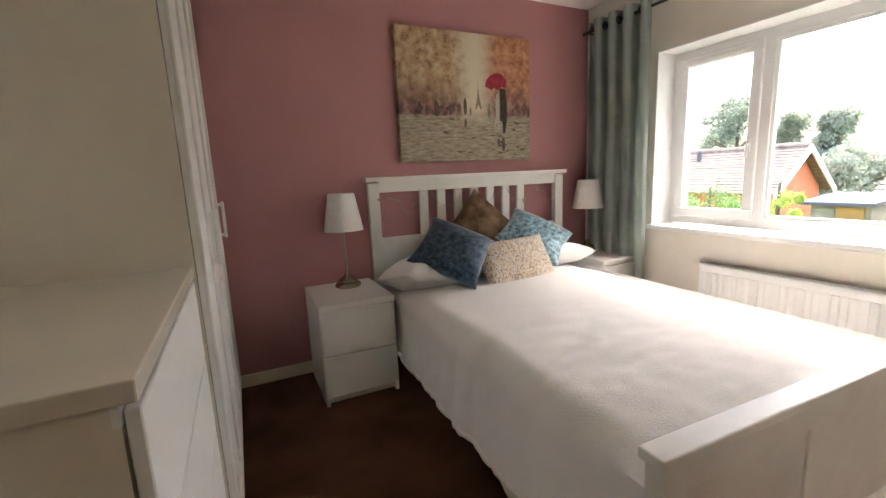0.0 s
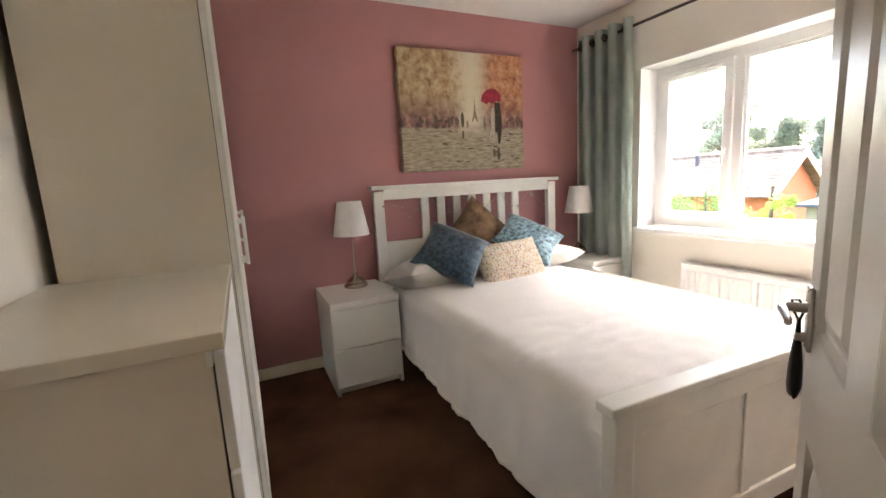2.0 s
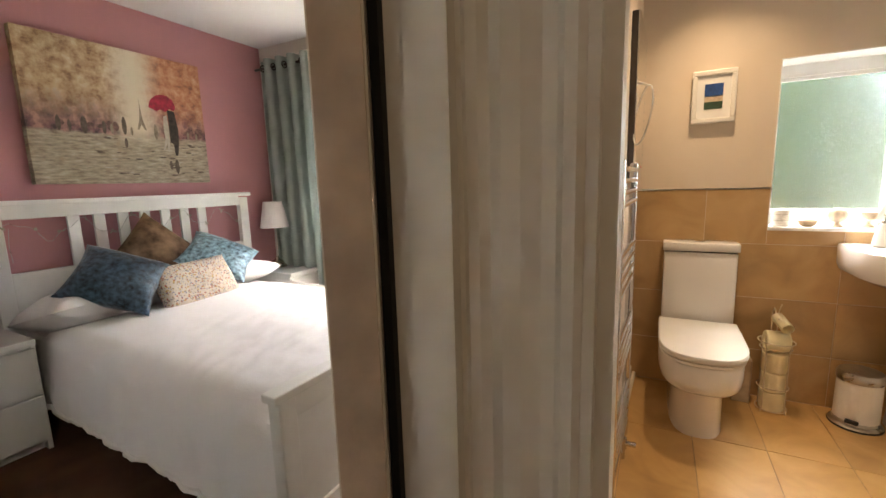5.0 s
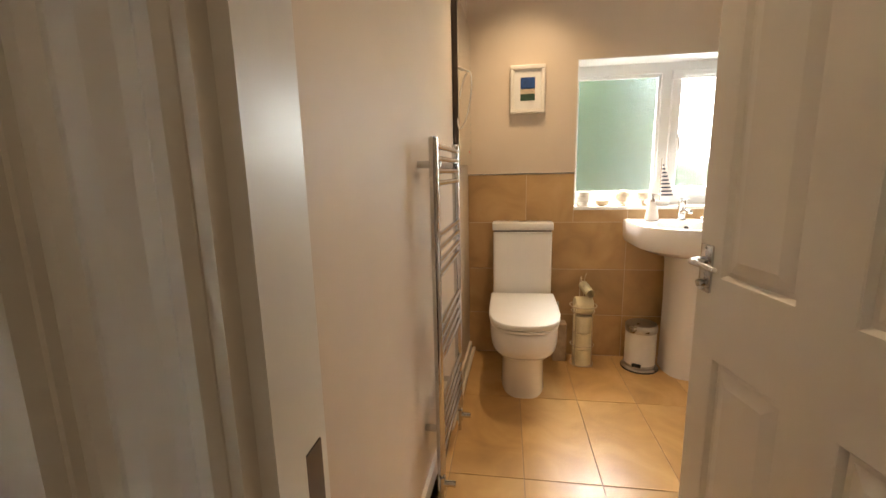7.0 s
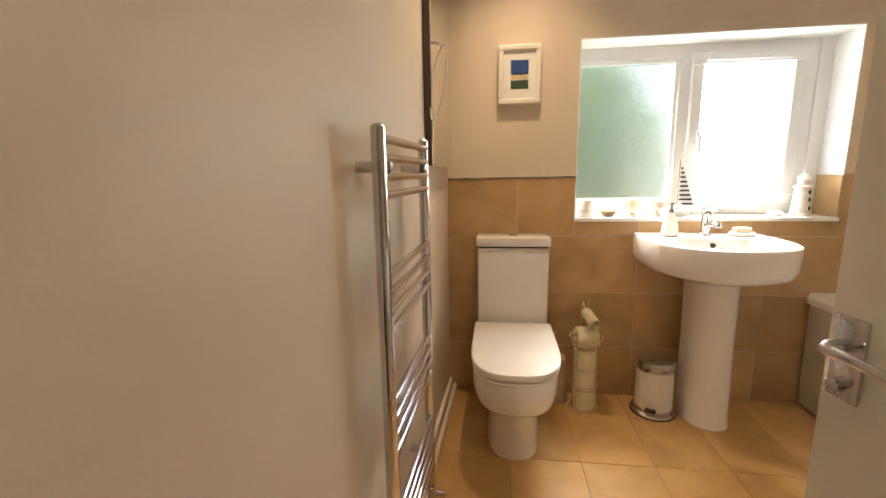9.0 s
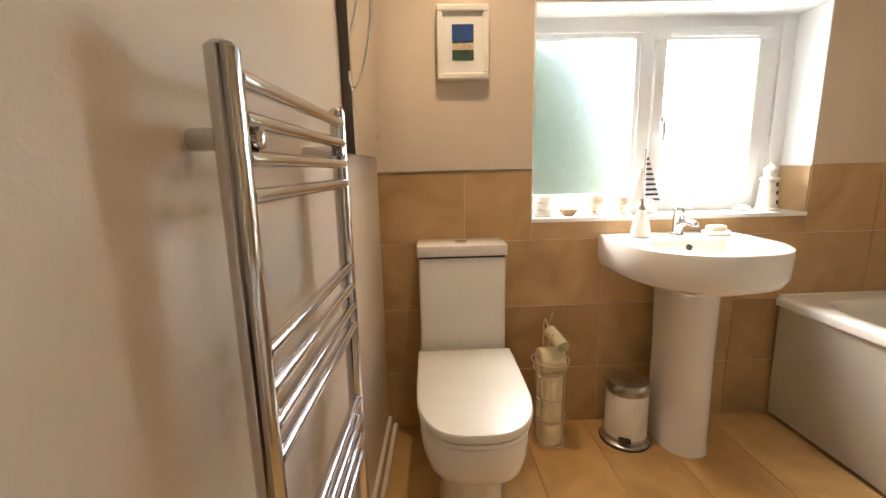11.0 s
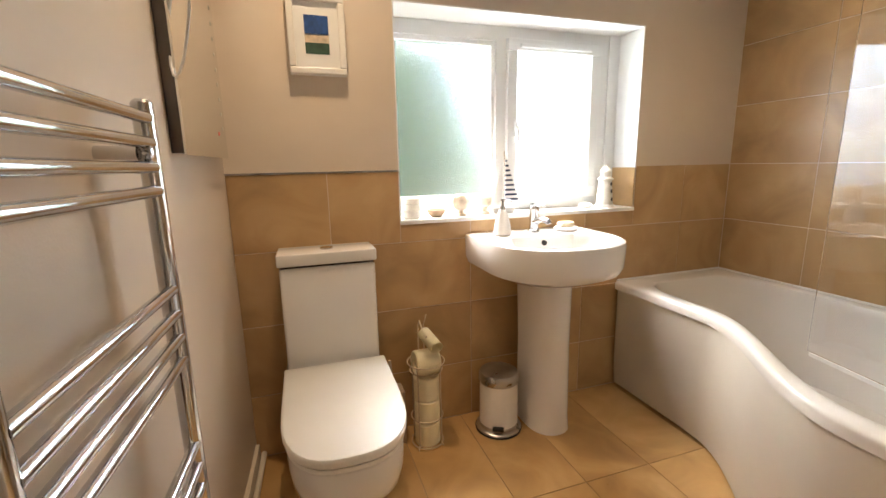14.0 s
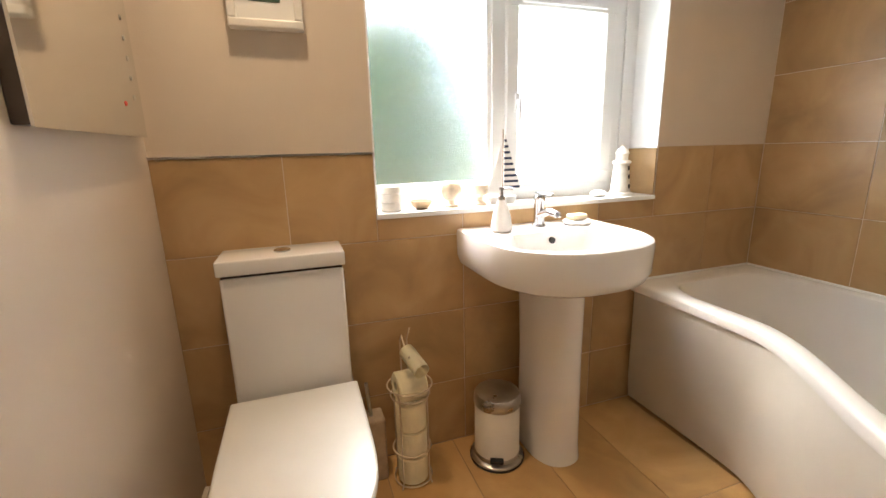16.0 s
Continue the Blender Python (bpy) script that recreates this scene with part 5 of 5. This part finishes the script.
part("handle", tube([(0.0, 0.0, 0.2), (-0.006, 0.012, 0.37)], 0.006, 12), STEEL, br, "", True)

# pedal bin
pb = thing("pedal_bin", "small cream pedal bin with a steel lid", "bin", pose(2.862, -1.55, 0, 0, 0, -26))
part("foot_ring", lathe([(0.096, 0), (0.1, 0.004), (0.099, 0.014), (0.088, 0.022)], 40), STEEL, pb, "dark steel foot ring", True)
part("rubber_foot", lathe([(0.101, 0.0), (0.1025, 0.002), (0.1025, 0.006), (0.1, 0.0085)], 40), BLACK, pb, "black rubber rim", True)
part("body", lathe([(0.084, 0.018), (0.083, 0.225), (0.083, 0.227)], 40), PLASTIC, pb, "cream enamelled drum", True)
part("band", lathe([(0.086, 0.02), (0.0865, 0.032), (0.084, 0.036)], 40), STEEL, pb, "", True)
part("lid", lathe([(0.085, 0.227), (0.087, 0.232), (0.087, 0.258), (0.08, 0.271), (0.06, 0.278), (0.02, 0.282)], 40), STEEL, pb, "brushed steel lid", True)
bm = boxed(-0.1, -0.082, -0.024, 0.024, 0.034, 0.052, bevel=0.004)
part("pedal", bm, BLACK, pb)

# things on the window ledge
LZ = BWIN[2] + 0.012
lx = WT + 0.07


def ornament(name, label, category, y, x=lx, rz=0.0):
    return thing(name, label, category, pose(x, y, LZ, 0, 0, rz), group="ornaments on the window ledge")


o1 = ornament("candle_pot", "cream ribbed pot with a candle", "candle", -1.235)
part("pot", lathe([(0.034, 0), (0.038, 0.006), (0.036, 0.03), (0.039, 0.034), (0.036, 0.06), (0.039, 0.064), (0.036, 0.085), (0.03, 0.09)], 28), STONEY, o1, "", True)
o2 = ornament("trinket_bowl", "small brown wooden trinket bowl", "bowl", -1.345)
part("bowl", lathe([(0.018, 0), (0.03, 0.008), (0.04, 0.03), (0.038, 0.031), (0.026, 0.012), (0.004, 0.008)], 28), CARD, o2, "", True)
o3 = ornament("shell_ornament", "cream scallop shell ornament on a foot", "shell", -1.46)
bm = lathe([(0.026, 0), (0.026, 0.006), (0.012, 0.012), (0.01, 0.022)], 20)
part("foot", bm, SHELLS, o3, "", True)
bm = bmesh.new()
loops = []
for j in range(11):
    v = math.pi * j / 10
    rr = math.sin(v)
    loops.append([((0.022 * rr + 0.001) * math.cos(a), (0.036 * rr * (1 + 0.08 * math.cos(7 * a)) + 0.001) * math.sin(a), 0.058 - 0.038 * math.cos(v)) for a in [2 * math.pi * i / 28 for i in range(28)]])
part("shell", rings(bm, loops), SHELLS, o3, "", True)
o4 = ornament("egg_cup", "cream carved stone goblet", "ornament", -1.575)
part("goblet", lathe([(0.026, 0), (0.026, 0.006), (0.01, 0.016), (0.012, 0.032), (0.028, 0.042), (0.033, 0.075), (0.03, 0.078), (0.024, 0.05), (0.004, 0.046)], 26), SHELLS, o4, "", True)
bo = ornament("model_boat", "small white model sailing boat with striped sail", "model boat", -1.665, WT + 0.06)
bm = bmesh.new()
hull = [((0.02 * math.sin(math.pi * u) ** 0.7 + 0.002), -0.06 + 0.12 * u) for u in [i / 12 for i in range(13)]]
top = [(h, y, 0.028) for h, y in hull] + [(-h, y, 0.028) for h, y in hull[::-1]]
bot = [(h * 0.5, y * 0.85, 0.0) for h, y in hull] + [(-h * 0.5, y * 0.85, 0.0) for h, y in hull[::-1]]
part("hull", rings(bm, [bot, top]), PLASTIC, bo)
part("mast", tube([(0, 0.0, 0.028), (0, 0.0, 0.275)], 0.002, 8), CARD, bo)
bm = bmesh.new()
rings(bm, [[(-0.001, -0.006, 0.05), (-0.001, -0.078, 0.05), (-0.001, -0.006, 0.265)], [(0.001, -0.006, 0.05), (0.001, -0.078, 0.05), (0.001, -0.006, 0.265)]])
part("sail", bm, PLASTIC, bo, "white cloth sail")
NAVYS = material("navy_stripe", (0.02, 0.035, 0.08), 0.8)
for k in range(9):
    z = 0.058 + k * 0.0215
    wdt = 0.072 * (0.265 - z - 0.01) / 0.215
    part("sail_stripe", boxed(-0.0018, 0.0018, -0.006 - wdt, -0.006, z, z + 0.009), NAVYS, bo)
bm = bmesh.new()
rings(bm, [[(-0.001, 0.006, 0.04), (-0.001, 0.066, 0.04), (-0.001, 0.006, 0.22)], [(0.001, 0.006, 0.04), (0.001, 0.066, 0.04), (0.001, 0.006, 0.22)]])
part("jib", bm, PLASTIC, bo)
st = ornament("pebble", "pale grey flat pebble", "pebble", -2.115)
part("stone", lathe([(0.01, 0), (0.03, 0.006), (0.035, 0.014), (0.024, 0.024), (0.006, 0.028)], 20), STONEY, st, "", True)
lh = ornament("model_lighthouse", "white pottery lighthouse with dark windows", "model lighthouse", -2.225)
part("tower", lathe([(0.046, 0), (0.046, 0.012), (0.04, 0.016), (0.03, 0.13), (0.037, 0.134), (0.037, 0.142), (0.028, 0.146)], 30), STONEY, lh, "", True)
part("lantern", lathe([(0.024, 0.146), (0.024, 0.172), (0.029, 0.174), (0.02, 0.188), (0.006, 0.2), (0.006, 0.208)], 24), STONEY, lh, "", True)
for k, (z, a) in enumerate(((0.03, 200), (0.07, 200), (0.105, 200))):
    r = 0.0385 - (z - 0.016) * 0.088
    c, s = math.cos(radians(a)) * r, math.sin(radians(a)) * r
    part("dark_window", boxed(c - 0.004, c + 0.004, s - 0.005, s + 0.005, z, z + 0.018, bevel=0.002, seg=1), BLACK, lh)

# tile trim along the top of the half tiling
structure("trim_tile_edge", boxed(WT - 0.003, WT + 0.008, -1.167, -0.5405, 1.131, 1.137), CHROME, "thin metal edge on top of the tiling", "trim")


# ---- tiles: each a piece of its own, sharing mesh data ----
TILE_MESHES = {}


def tile(parent, name, axis, a, u0, u1, v0, v1, mat):
    """axis 'x': faces -x at x=a (u=y, v=z); 'y': faces +y at y=a (u=x, v=z); 'z': faces up at z=a (u=x, v=y)."""
    g = 0.0014
    w, h = round(u1 - u0, 3), round(v1 - v0, 3)
    if w < 0.012 or h < 0.012:
        return
    key = (axis, w, h, mat.name)
    if key not in TILE_MESHES:
        bm = bmesh.new()
        hw, hh, b, t = w / 2 - g, h / 2 - g, 0.0008, 0.0022
        def P(p, q, d):
            return (d, p, q) if axis == "x" else ((p, -d, q) if axis == "y" else (p, q, -d))
        lo = [P(p, q, t) for p, q in ((-hw, -hh), (hw, -hh), (hw, hh), (-hw, hh))]
        mi = [P(p, q, b) for p, q in ((-hw, -hh), (hw, -hh), (hw, hh), (-hw, hh))]
        to_ = [P(p, q, 0) for p, q in ((-hw + b, -hh + b), (hw - b, -hh + b), (hw - b, hh - b), (-hw + b, hh - b))]
        rings(bm, [lo, mi, to_], True, False, True)
        bmesh.ops.recalc_face_normals(bm, faces=bm.faces)
        me = bpy.data.meshes.new(name)
        bm.to_mesh(me)
        bm.free()
        me.materials.append(mat)
        TILE_MESHES[key] = me
    ob = new(name, TILE_MESHES[key])
    ob.parent = parent
    cu_, cv = (u0 + u1) / 2, (v0 + v1) / 2
    ob.location = (a, cu_, cv) if axis == "x" else ((cu_, a, cv) if axis == "y" else (cu_, cv, a))


def spans(lo, hi, joints):
    js = [lo] + sorted(j for j in joints if lo + 0.01 < j < hi - 0.01) + [hi]
    return list(zip(js, js[1:]))


VJ = [1.131 - 0.289 * k for k in range(-5, 5)]
YJS = [-0.89 - 0.587 * k for k in range(5)]
for v0, v1 in spans(0.0, 1.131, VJ):
    for u0, u1 in spans(SB, -0.5405, YJS):
        if v1 > BWIN[2] and u1 > BWIN[0] and u0 < BWIN[1]:
            if u0 < BWIN[0] - 0.012:
                tile(bath_wall_e, "wall_tile", "x", WT, u0, BWIN[0], v0, v1, WALLTILE)
            if u1 > BWIN[1] + 0.012:
                tile(bath_wall_e, "wall_tile", "x", WT, BWIN[1], u1, v0, v1, WALLTILE)
            if v0 < BWIN[2] - 0.012:
                tile(bath_wall_e, "wall_tile", "x", WT, max(u0, BWIN[0]), min(u1, BWIN[1]), v0, BWIN[2] - 0.004, WALLTILE)
        else:
            tile(bath_wall_e, "wall_tile", "x", WT, u0, u1, v0, v1, WALLTILE)
tile(bath_wall_e, "wall_tile", "y", BWIN[0] + 0.008, WT + 0.001, WT + 0.168, LZ, 1.125, WALLTILE)
for v0, v1 in spans(0.5, H, VJ):
    for u0, u1 in spans(1.281, WT, [2.592 - 0.595 * k for k in range(4)]):
        tile(bath_wall_s, "wall_tile", "y", SB, u0, u1, v0, v1, WALLTILE)
for v0, v1 in spans(SB, -0.46, [-0.847 - 0.286 * k + 0.286 for k in range(8)]):
    for u0, u1 in spans(LX1 - 0.03, WT, [2.443 + 0.598 * (k - 3) for k in range(5)]):
        tile(bath_floor, "floor_tile", "z", 0.0, u0, u1, v0, v1, FLOORTILE)


# ---- outside, seen through the bedroom window ----
GROUND_Z = -2.6
GRASS = material("garden_grass", (0.07, 0.12, 0.03), 0.95, vary=0.3, scale=1.5, bump=0.8, grain=20, patch=(0.12, 0.18, 0.05))


def leaf_material(name, colour, patch):
    """Thin leaves that let some daylight through."""
    m = material(name, colour, 0.6, vary=0.3, scale=1.2, patch=patch)
    n, link = m.node_tree.nodes, m.node_tree.links.new
    b = n["Principled BSDF"]
    thin = n.new("ShaderNodeBsdfTranslucent")
    link(b.inputs["Base Color"].links[0].from_socket, thin.inputs["Color"])
    mix = n.new("ShaderNodeMixShader")
    mix.inputs[0].default_value = 0.35
    link(b.outputs[0], mix.inputs[1])
    link(thin.outputs[0], mix.inputs[2])
    link(mix.outputs[0], n["Material Output"].inputs["Surface"])
    return m


LEAFY = leaf_material("hedge_leaves", (0.09, 0.17, 0.035), (0.14, 0.24, 0.06))
LIME = leaf_material("lime_leaves", (0.2, 0.29, 0.045), (0.28, 0.38, 0.07))
TREEL = leaf_material("tree_leaves", (0.19, 0.22, 0.16), (0.26, 0.29, 0.21))
PALELEAF = leaf_material("pale_green_leaves", (0.17, 0.21, 0.095), (0.235, 0.285, 0.14))
BARK = material("bark", (0.12, 0.09, 0.06), 0.95, vary=0.3, scale=4, bump=0.8, grain=12)
ROOFT = material("brown_roof_tile", (0.25, 0.18, 0.14), 0.9, vary=0.2, scale=5, bump=0.3, grain=30, spec=0.1)
BRICK = material("orange_brick", (0.4, 0.12, 0.05), 0.9, vary=0.15, scale=8, bump=0.3, grain=20)
BARGE = material("white_bargeboard", (0.8, 0.8, 0.78), 0.5, vary=0.03)
TIMBER = material("yellow_timber", (0.36, 0.19, 0.05), 0.8, vary=0.15, scale=6)
WEATHERED = material("weathered_boards", (0.28, 0.23, 0.15), 0.85, vary=0.2, scale=6)
FELT = material("grey_felt", (0.08, 0.08, 0.085), 0.9, vary=0.15)

structure("ground", boxed(3.4, 400, -250, 250, GROUND_Z - 0.2, GROUND_Z), GRASS, "garden lawn running to the distance", "ground")
structure("wall_outside", slab("x", 3.284, 3.31, SB - 0.1, PW + 0.12, GROUND_Z, H + 0.12, [(WIN[0] - 0.02, WIN[1] + 0.02, WIN[2] - 0.03, WIN[3] + 0.02), (BWIN[0] - 0.02, BWIN[1] + 0.02, BWIN[2] - 0.03, BWIN[3] + 0.02)]), BRICK, "brick outer wall of the house", "wall")


def leaf_cloud(verts, centre, radius, count, size, rng, squash=1.0):
    """Adds the corners of many small leaves, four each, scattered through a ball."""
    d = rng.normal(size=(count, 3))
    d /= np.linalg.norm(d, axis=1, keepdims=True)
    d *= radius * rng.uniform(0.3, 1.05, (count, 1))
    d[:, 2] *= squash
    a = rng.normal(size=(count, 3))
    a /= np.linalg.norm(a, axis=1, keepdims=True)
    b = np.cross(a, rng.normal(size=(count, 3)))
    b /= np.linalg.norm(b, axis=1, keepdims=True)
    k = size * rng.uniform(0.6, 1.3, (count, 1))
    p = np.array(centre) + d
    verts.append(np.stack([p + a * k, p + b * k * 0.5, p - a * k, p - b * k * 0.5], axis=1).reshape(-1, 3))


def foliage(name, verts, mat, parent):
    co = np.concatenate(verts)
    me = bpy.data.meshes.new(name)
    me.from_pydata(co.tolist(), [], np.arange(len(co)).reshape(-1, 4).tolist())
    me.materials.append(mat)
    ob = new(name, me)
    ob.parent = parent
    return ob


def tree(name, label, x, y, height, spread, seed, mat, crown_base=0.3, conifer=False, leaves=520, size=0.085, clumps_of=(0.2, 0.38), clump_count=34):
    rnd, rng = random.Random(seed), np.random.default_rng(seed)
    t = thing(name, label, "tree", pose(x, y, GROUND_Z))
    bm = tube([(0, 0, 0), (0.05, 0, height * 0.4), (0, 0.08, height * 0.85)], [0.22, 0.15, 0.04], 10)
    for k in range(7):
        a = rnd.uniform(0, 6.28)
        z = height * rnd.uniform(0.3, 0.75)
        r = spread * rnd.uniform(0.4, 0.7)
        tube([(0, 0, z), (r * 0.5 * math.cos(a), r * 0.5 * math.sin(a), z + 0.25 * r), (r * math.cos(a), r * math.sin(a), z + 0.5 * r)], [0.08, 0.05, 0.02], 6, bm)
    part("trunk", bm, BARK, t)
    clumps = []
    for k in range(clump_count):
        v = rnd.uniform(crown_base, 0.95)
        a = rnd.uniform(0, 6.28)
        prof = (1 - v) / (1 - crown_base) if conifer else math.sin(math.pi * min(1, (v - crown_base) / (1 - crown_base) * 0.8 + 0.15))
        r = spread * prof * rnd.uniform(0.2, 0.85)
        leaf_cloud(clumps, (r * math.cos(a), r * math.sin(a), height * v), spread * rnd.uniform(*clumps_of), leaves, size, rng, 0.8)
    foliage("crown", clumps, mat, t)
    return t


def bush(label, x, y, z, radius, count, size, seed, mat):
    t = thing("garden_bush", label, "bush", pose(x, y, GROUND_Z), group="garden bushes")
    bm = tube([(0, 0, 0), (0, 0, z - GROUND_Z)], [0.06, 0.03], 8)
    part("stem", bm, BARK, t)
    rnd, rng = random.Random(seed), np.random.default_rng(seed)
    zz = z - GROUND_Z
    clumps = []
    for k in range(22):
        leaf_cloud(clumps, (rnd.uniform(-0.6, 0.6) * radius, rnd.uniform(-0.8, 0.8) * radius, zz * rnd.uniform(0.45, 0.93)), radius * rnd.uniform(0.3, 0.45), count, size, rng)
    foliage("foliage", clumps, mat, t)
    return t


# bungalow: ridge runs along +y, gable towards the garden's right
hs = thing("bungalow", "orange brick bungalow with brown tiled roof", "house", pose(0, 0, 0))
HX, GY0, GY1, RZ_, EZ = 16.05, 6.85, 15.0, 1.58, 0.3
HALF = 1.55
bm = bmesh.new()
rings(bm, [[(HX - HALF + 0.2, GY0, GROUND_Z), (HX + HALF - 0.2, GY0, GROUND_Z), (HX + HALF - 0.2, GY0, EZ), (HX, GY0, RZ_ - 0.15), (HX - HALF + 0.2, GY0, EZ)],
           [(HX - HALF + 0.2, GY1, GROUND_Z), (HX + HALF - 0.2, GY1, GROUND_Z), (HX + HALF - 0.2, GY1, EZ), (HX, GY1, RZ_ - 0.15), (HX - HALF + 0.2, GY1, EZ)]])
part("wall", bm, BRICK, hs, "orange brick walls")
for s in (-1, 1):
    bm = bmesh.new()
    n = 16
    for k in range(n):
        x0, x1 = HX + s * (HALF + 0.15) * (1 - k / n), HX + s * (HALF + 0.15) * (1 - (k + 1.12) / n)
        z0, z1 = EZ - 0.1 + (RZ_ - EZ + 0.1) * k / n, EZ - 0.1 + (RZ_ - EZ + 0.1) * (k + 1.12) / n
        rings(bm, [[(x0, GY0 - 0.25, z0 + 0.05), (x0, GY1 + 0.2, z0 + 0.05), (x0, GY1 + 0.2, z0), (x0, GY0 - 0.25, z0)], [(x1, GY0 - 0.25, z1 + 0.01), (x1, GY1 + 0.2, z1 + 0.01), (x1, GY1 + 0.2, z1 - 0.04), (x1, GY0 - 0.25, z1 - 0.04)]])
    part("roof", bm, ROOFT, hs, "brown concrete tiles in courses")
    part("bargeboard", rings(bmesh.new(), [[(HX, GY0 - 0.3, RZ_ + 0.04), (HX, GY0 - 0.25, RZ_ + 0.04), (HX, GY0 - 0.25, RZ_ - 0.16), (HX, GY0 - 0.3, RZ_ - 0.16)], [(HX + s * (HALF + 0.2), GY0 - 0.3, EZ - 0.06), (HX + s * (HALF + 0.2), GY0 - 0.25, EZ - 0.06), (HX + s * (HALF + 0.2), GY0 - 0.25, EZ - 0.26), (HX + s * (HALF + 0.2), GY0 - 0.3, EZ - 0.26)]]), BARGE, hs, "white painted bargeboard")
part("ridge", tube([(HX, GY0 - 0.25, RZ_ + 0.02), (HX, GY1 + 0.2, RZ_ + 0.02)], 0.1, 8), ROOFT, hs)
part("vent_pipe", tube([(HX - 0.4, 9.75, 1.1), (HX - 0.4, 9.75, 1.62)], 0.08, 10), FELT, hs)

sh = thing("garden_shed", "low timber shed with yellow door and felt roof", "shed", pose(0, 0, 0))
part("wall", boxed(12.03, 13.4, 3.7, 4.72, GROUND_Z, 0.16), WEATHERED, sh, "weathered pale boards")
part("roof", rings(bmesh.new(), [[(11.85, y, 0.17), (13.5, y, 0.3), (13.5, y, 0.37), (11.85, y, 0.24)] for y in (3.6, 4.88)]), FELT, sh)
part("door", boxed(11.99, 12.03, 3.8, 4.27, GROUND_Z + 0.1, 0.14), TIMBER, sh, "yellow boarded door")
for k in range(20):
    part("cladding_board", boxed(12.005, 12.03, 4.29, 4.72, 0.02 - k * 0.125, 0.135 - k * 0.125), WEATHERED, sh)
gr = thing("brick_garage", "low brick garage with a tiled roof behind the shed", "garage", pose(0, 0, 0))
part("wall", boxed(13.6, 17.0, -3.0, 4.2, GROUND_Z, 0.2), BRICK, gr)
bm = bmesh.new()
for k in range(9):
    x0, x1 = 13.4 + 0.21 * k, 13.4 + 0.21 * (k + 1.12)
    z0, z1 = 0.16 + 0.11 * k, 0.16 + 0.11 * (k + 1.12)
    rings(bm, [[(x0, -3.2, z0 + 0.05), (x0, 4.3, z0 + 0.05), (x0, 4.3, z0), (x0, -3.2, z0)], [(x1, -3.2, z1 + 0.01), (x1, 4.3, z1 + 0.01), (x1, 4.3, z1 - 0.04), (x1, -3.2, z1 - 0.04)]])
part("roof", bm, ROOFT, gr, "brown concrete tiles in courses")
bush("clipped bright green garden hedge", 9.5, 5.45, 0.68, 0.85, 420, 0.03, 3, LEAFY)
bush("clipped bright green garden hedge", 9.7, 6.5, 0.62, 0.8, 420, 0.03, 4, LEAFY)
bush("lime green leafy shrub", 9.0, 3.92, 0.8, 0.36, 260, 0.028, 5, LIME)
tree("garden_tree", "broad leafy tree behind the bungalow", 28, 15.5, 7.8, 2.9, 11, TREEL)
tree("garden_tree", "broad leafy tree behind the bungalow", 30, 13.2, 6.6, 2.8, 12, TREEL)
tree("garden_tree", "tall narrow tree in the distance", 26, 9.9, 7.0, 1.9, 13, TREEL, 0.25, True)
tree("garden_tree", "broad leafy tree by the gardens", 22, 7.7, 4.3, 2.5, 14, TREEL)
tree("garden_tree", "broad leafy tree by the gardens", 24, 5.6, 4.6, 2.8, 15, TREEL)
tree("garden_tree", "broad leafy tree behind the bungalow", 33, 19.4, 6.8, 3.0, 16, TREEL)
tree("garden_tree", "leafy tree at the corner of the house", 7.6, -1.0, 6.4, 1.9, 21, PALELEAF, 0.1, False, 500, 0.08, (0.3, 0.48), 46)
tree("garden_tree", "broad pale green tree close outside the bathroom window", 7.9, -2.4, 7.2, 2.0, 17, PALELEAF, 0.1, False, 500, 0.08, (0.3, 0.48), 46)
tree("garden_tree", "narrow pale green tree outside the bathroom window", 8.3, -3.7, 7.3, 1.8, 19, PALELEAF, 0.1, False, 400, 0.08, (0.35, 0.55), 40)
tree("garden_tree", "low leafy tree outside the bathroom window", 9.0, -4.9, 4.1, 1.2, 18, PALELEAF, 0.1, False, 400, 0.08, (0.35, 0.55), 36)
tree("garden_tree", "tall broad tree behind the nearer garden trees", 10.6, -2.4, 7.6, 2.6, 23, PALELEAF, 0.1, False, 500, 0.09, (0.3, 0.48), 46)
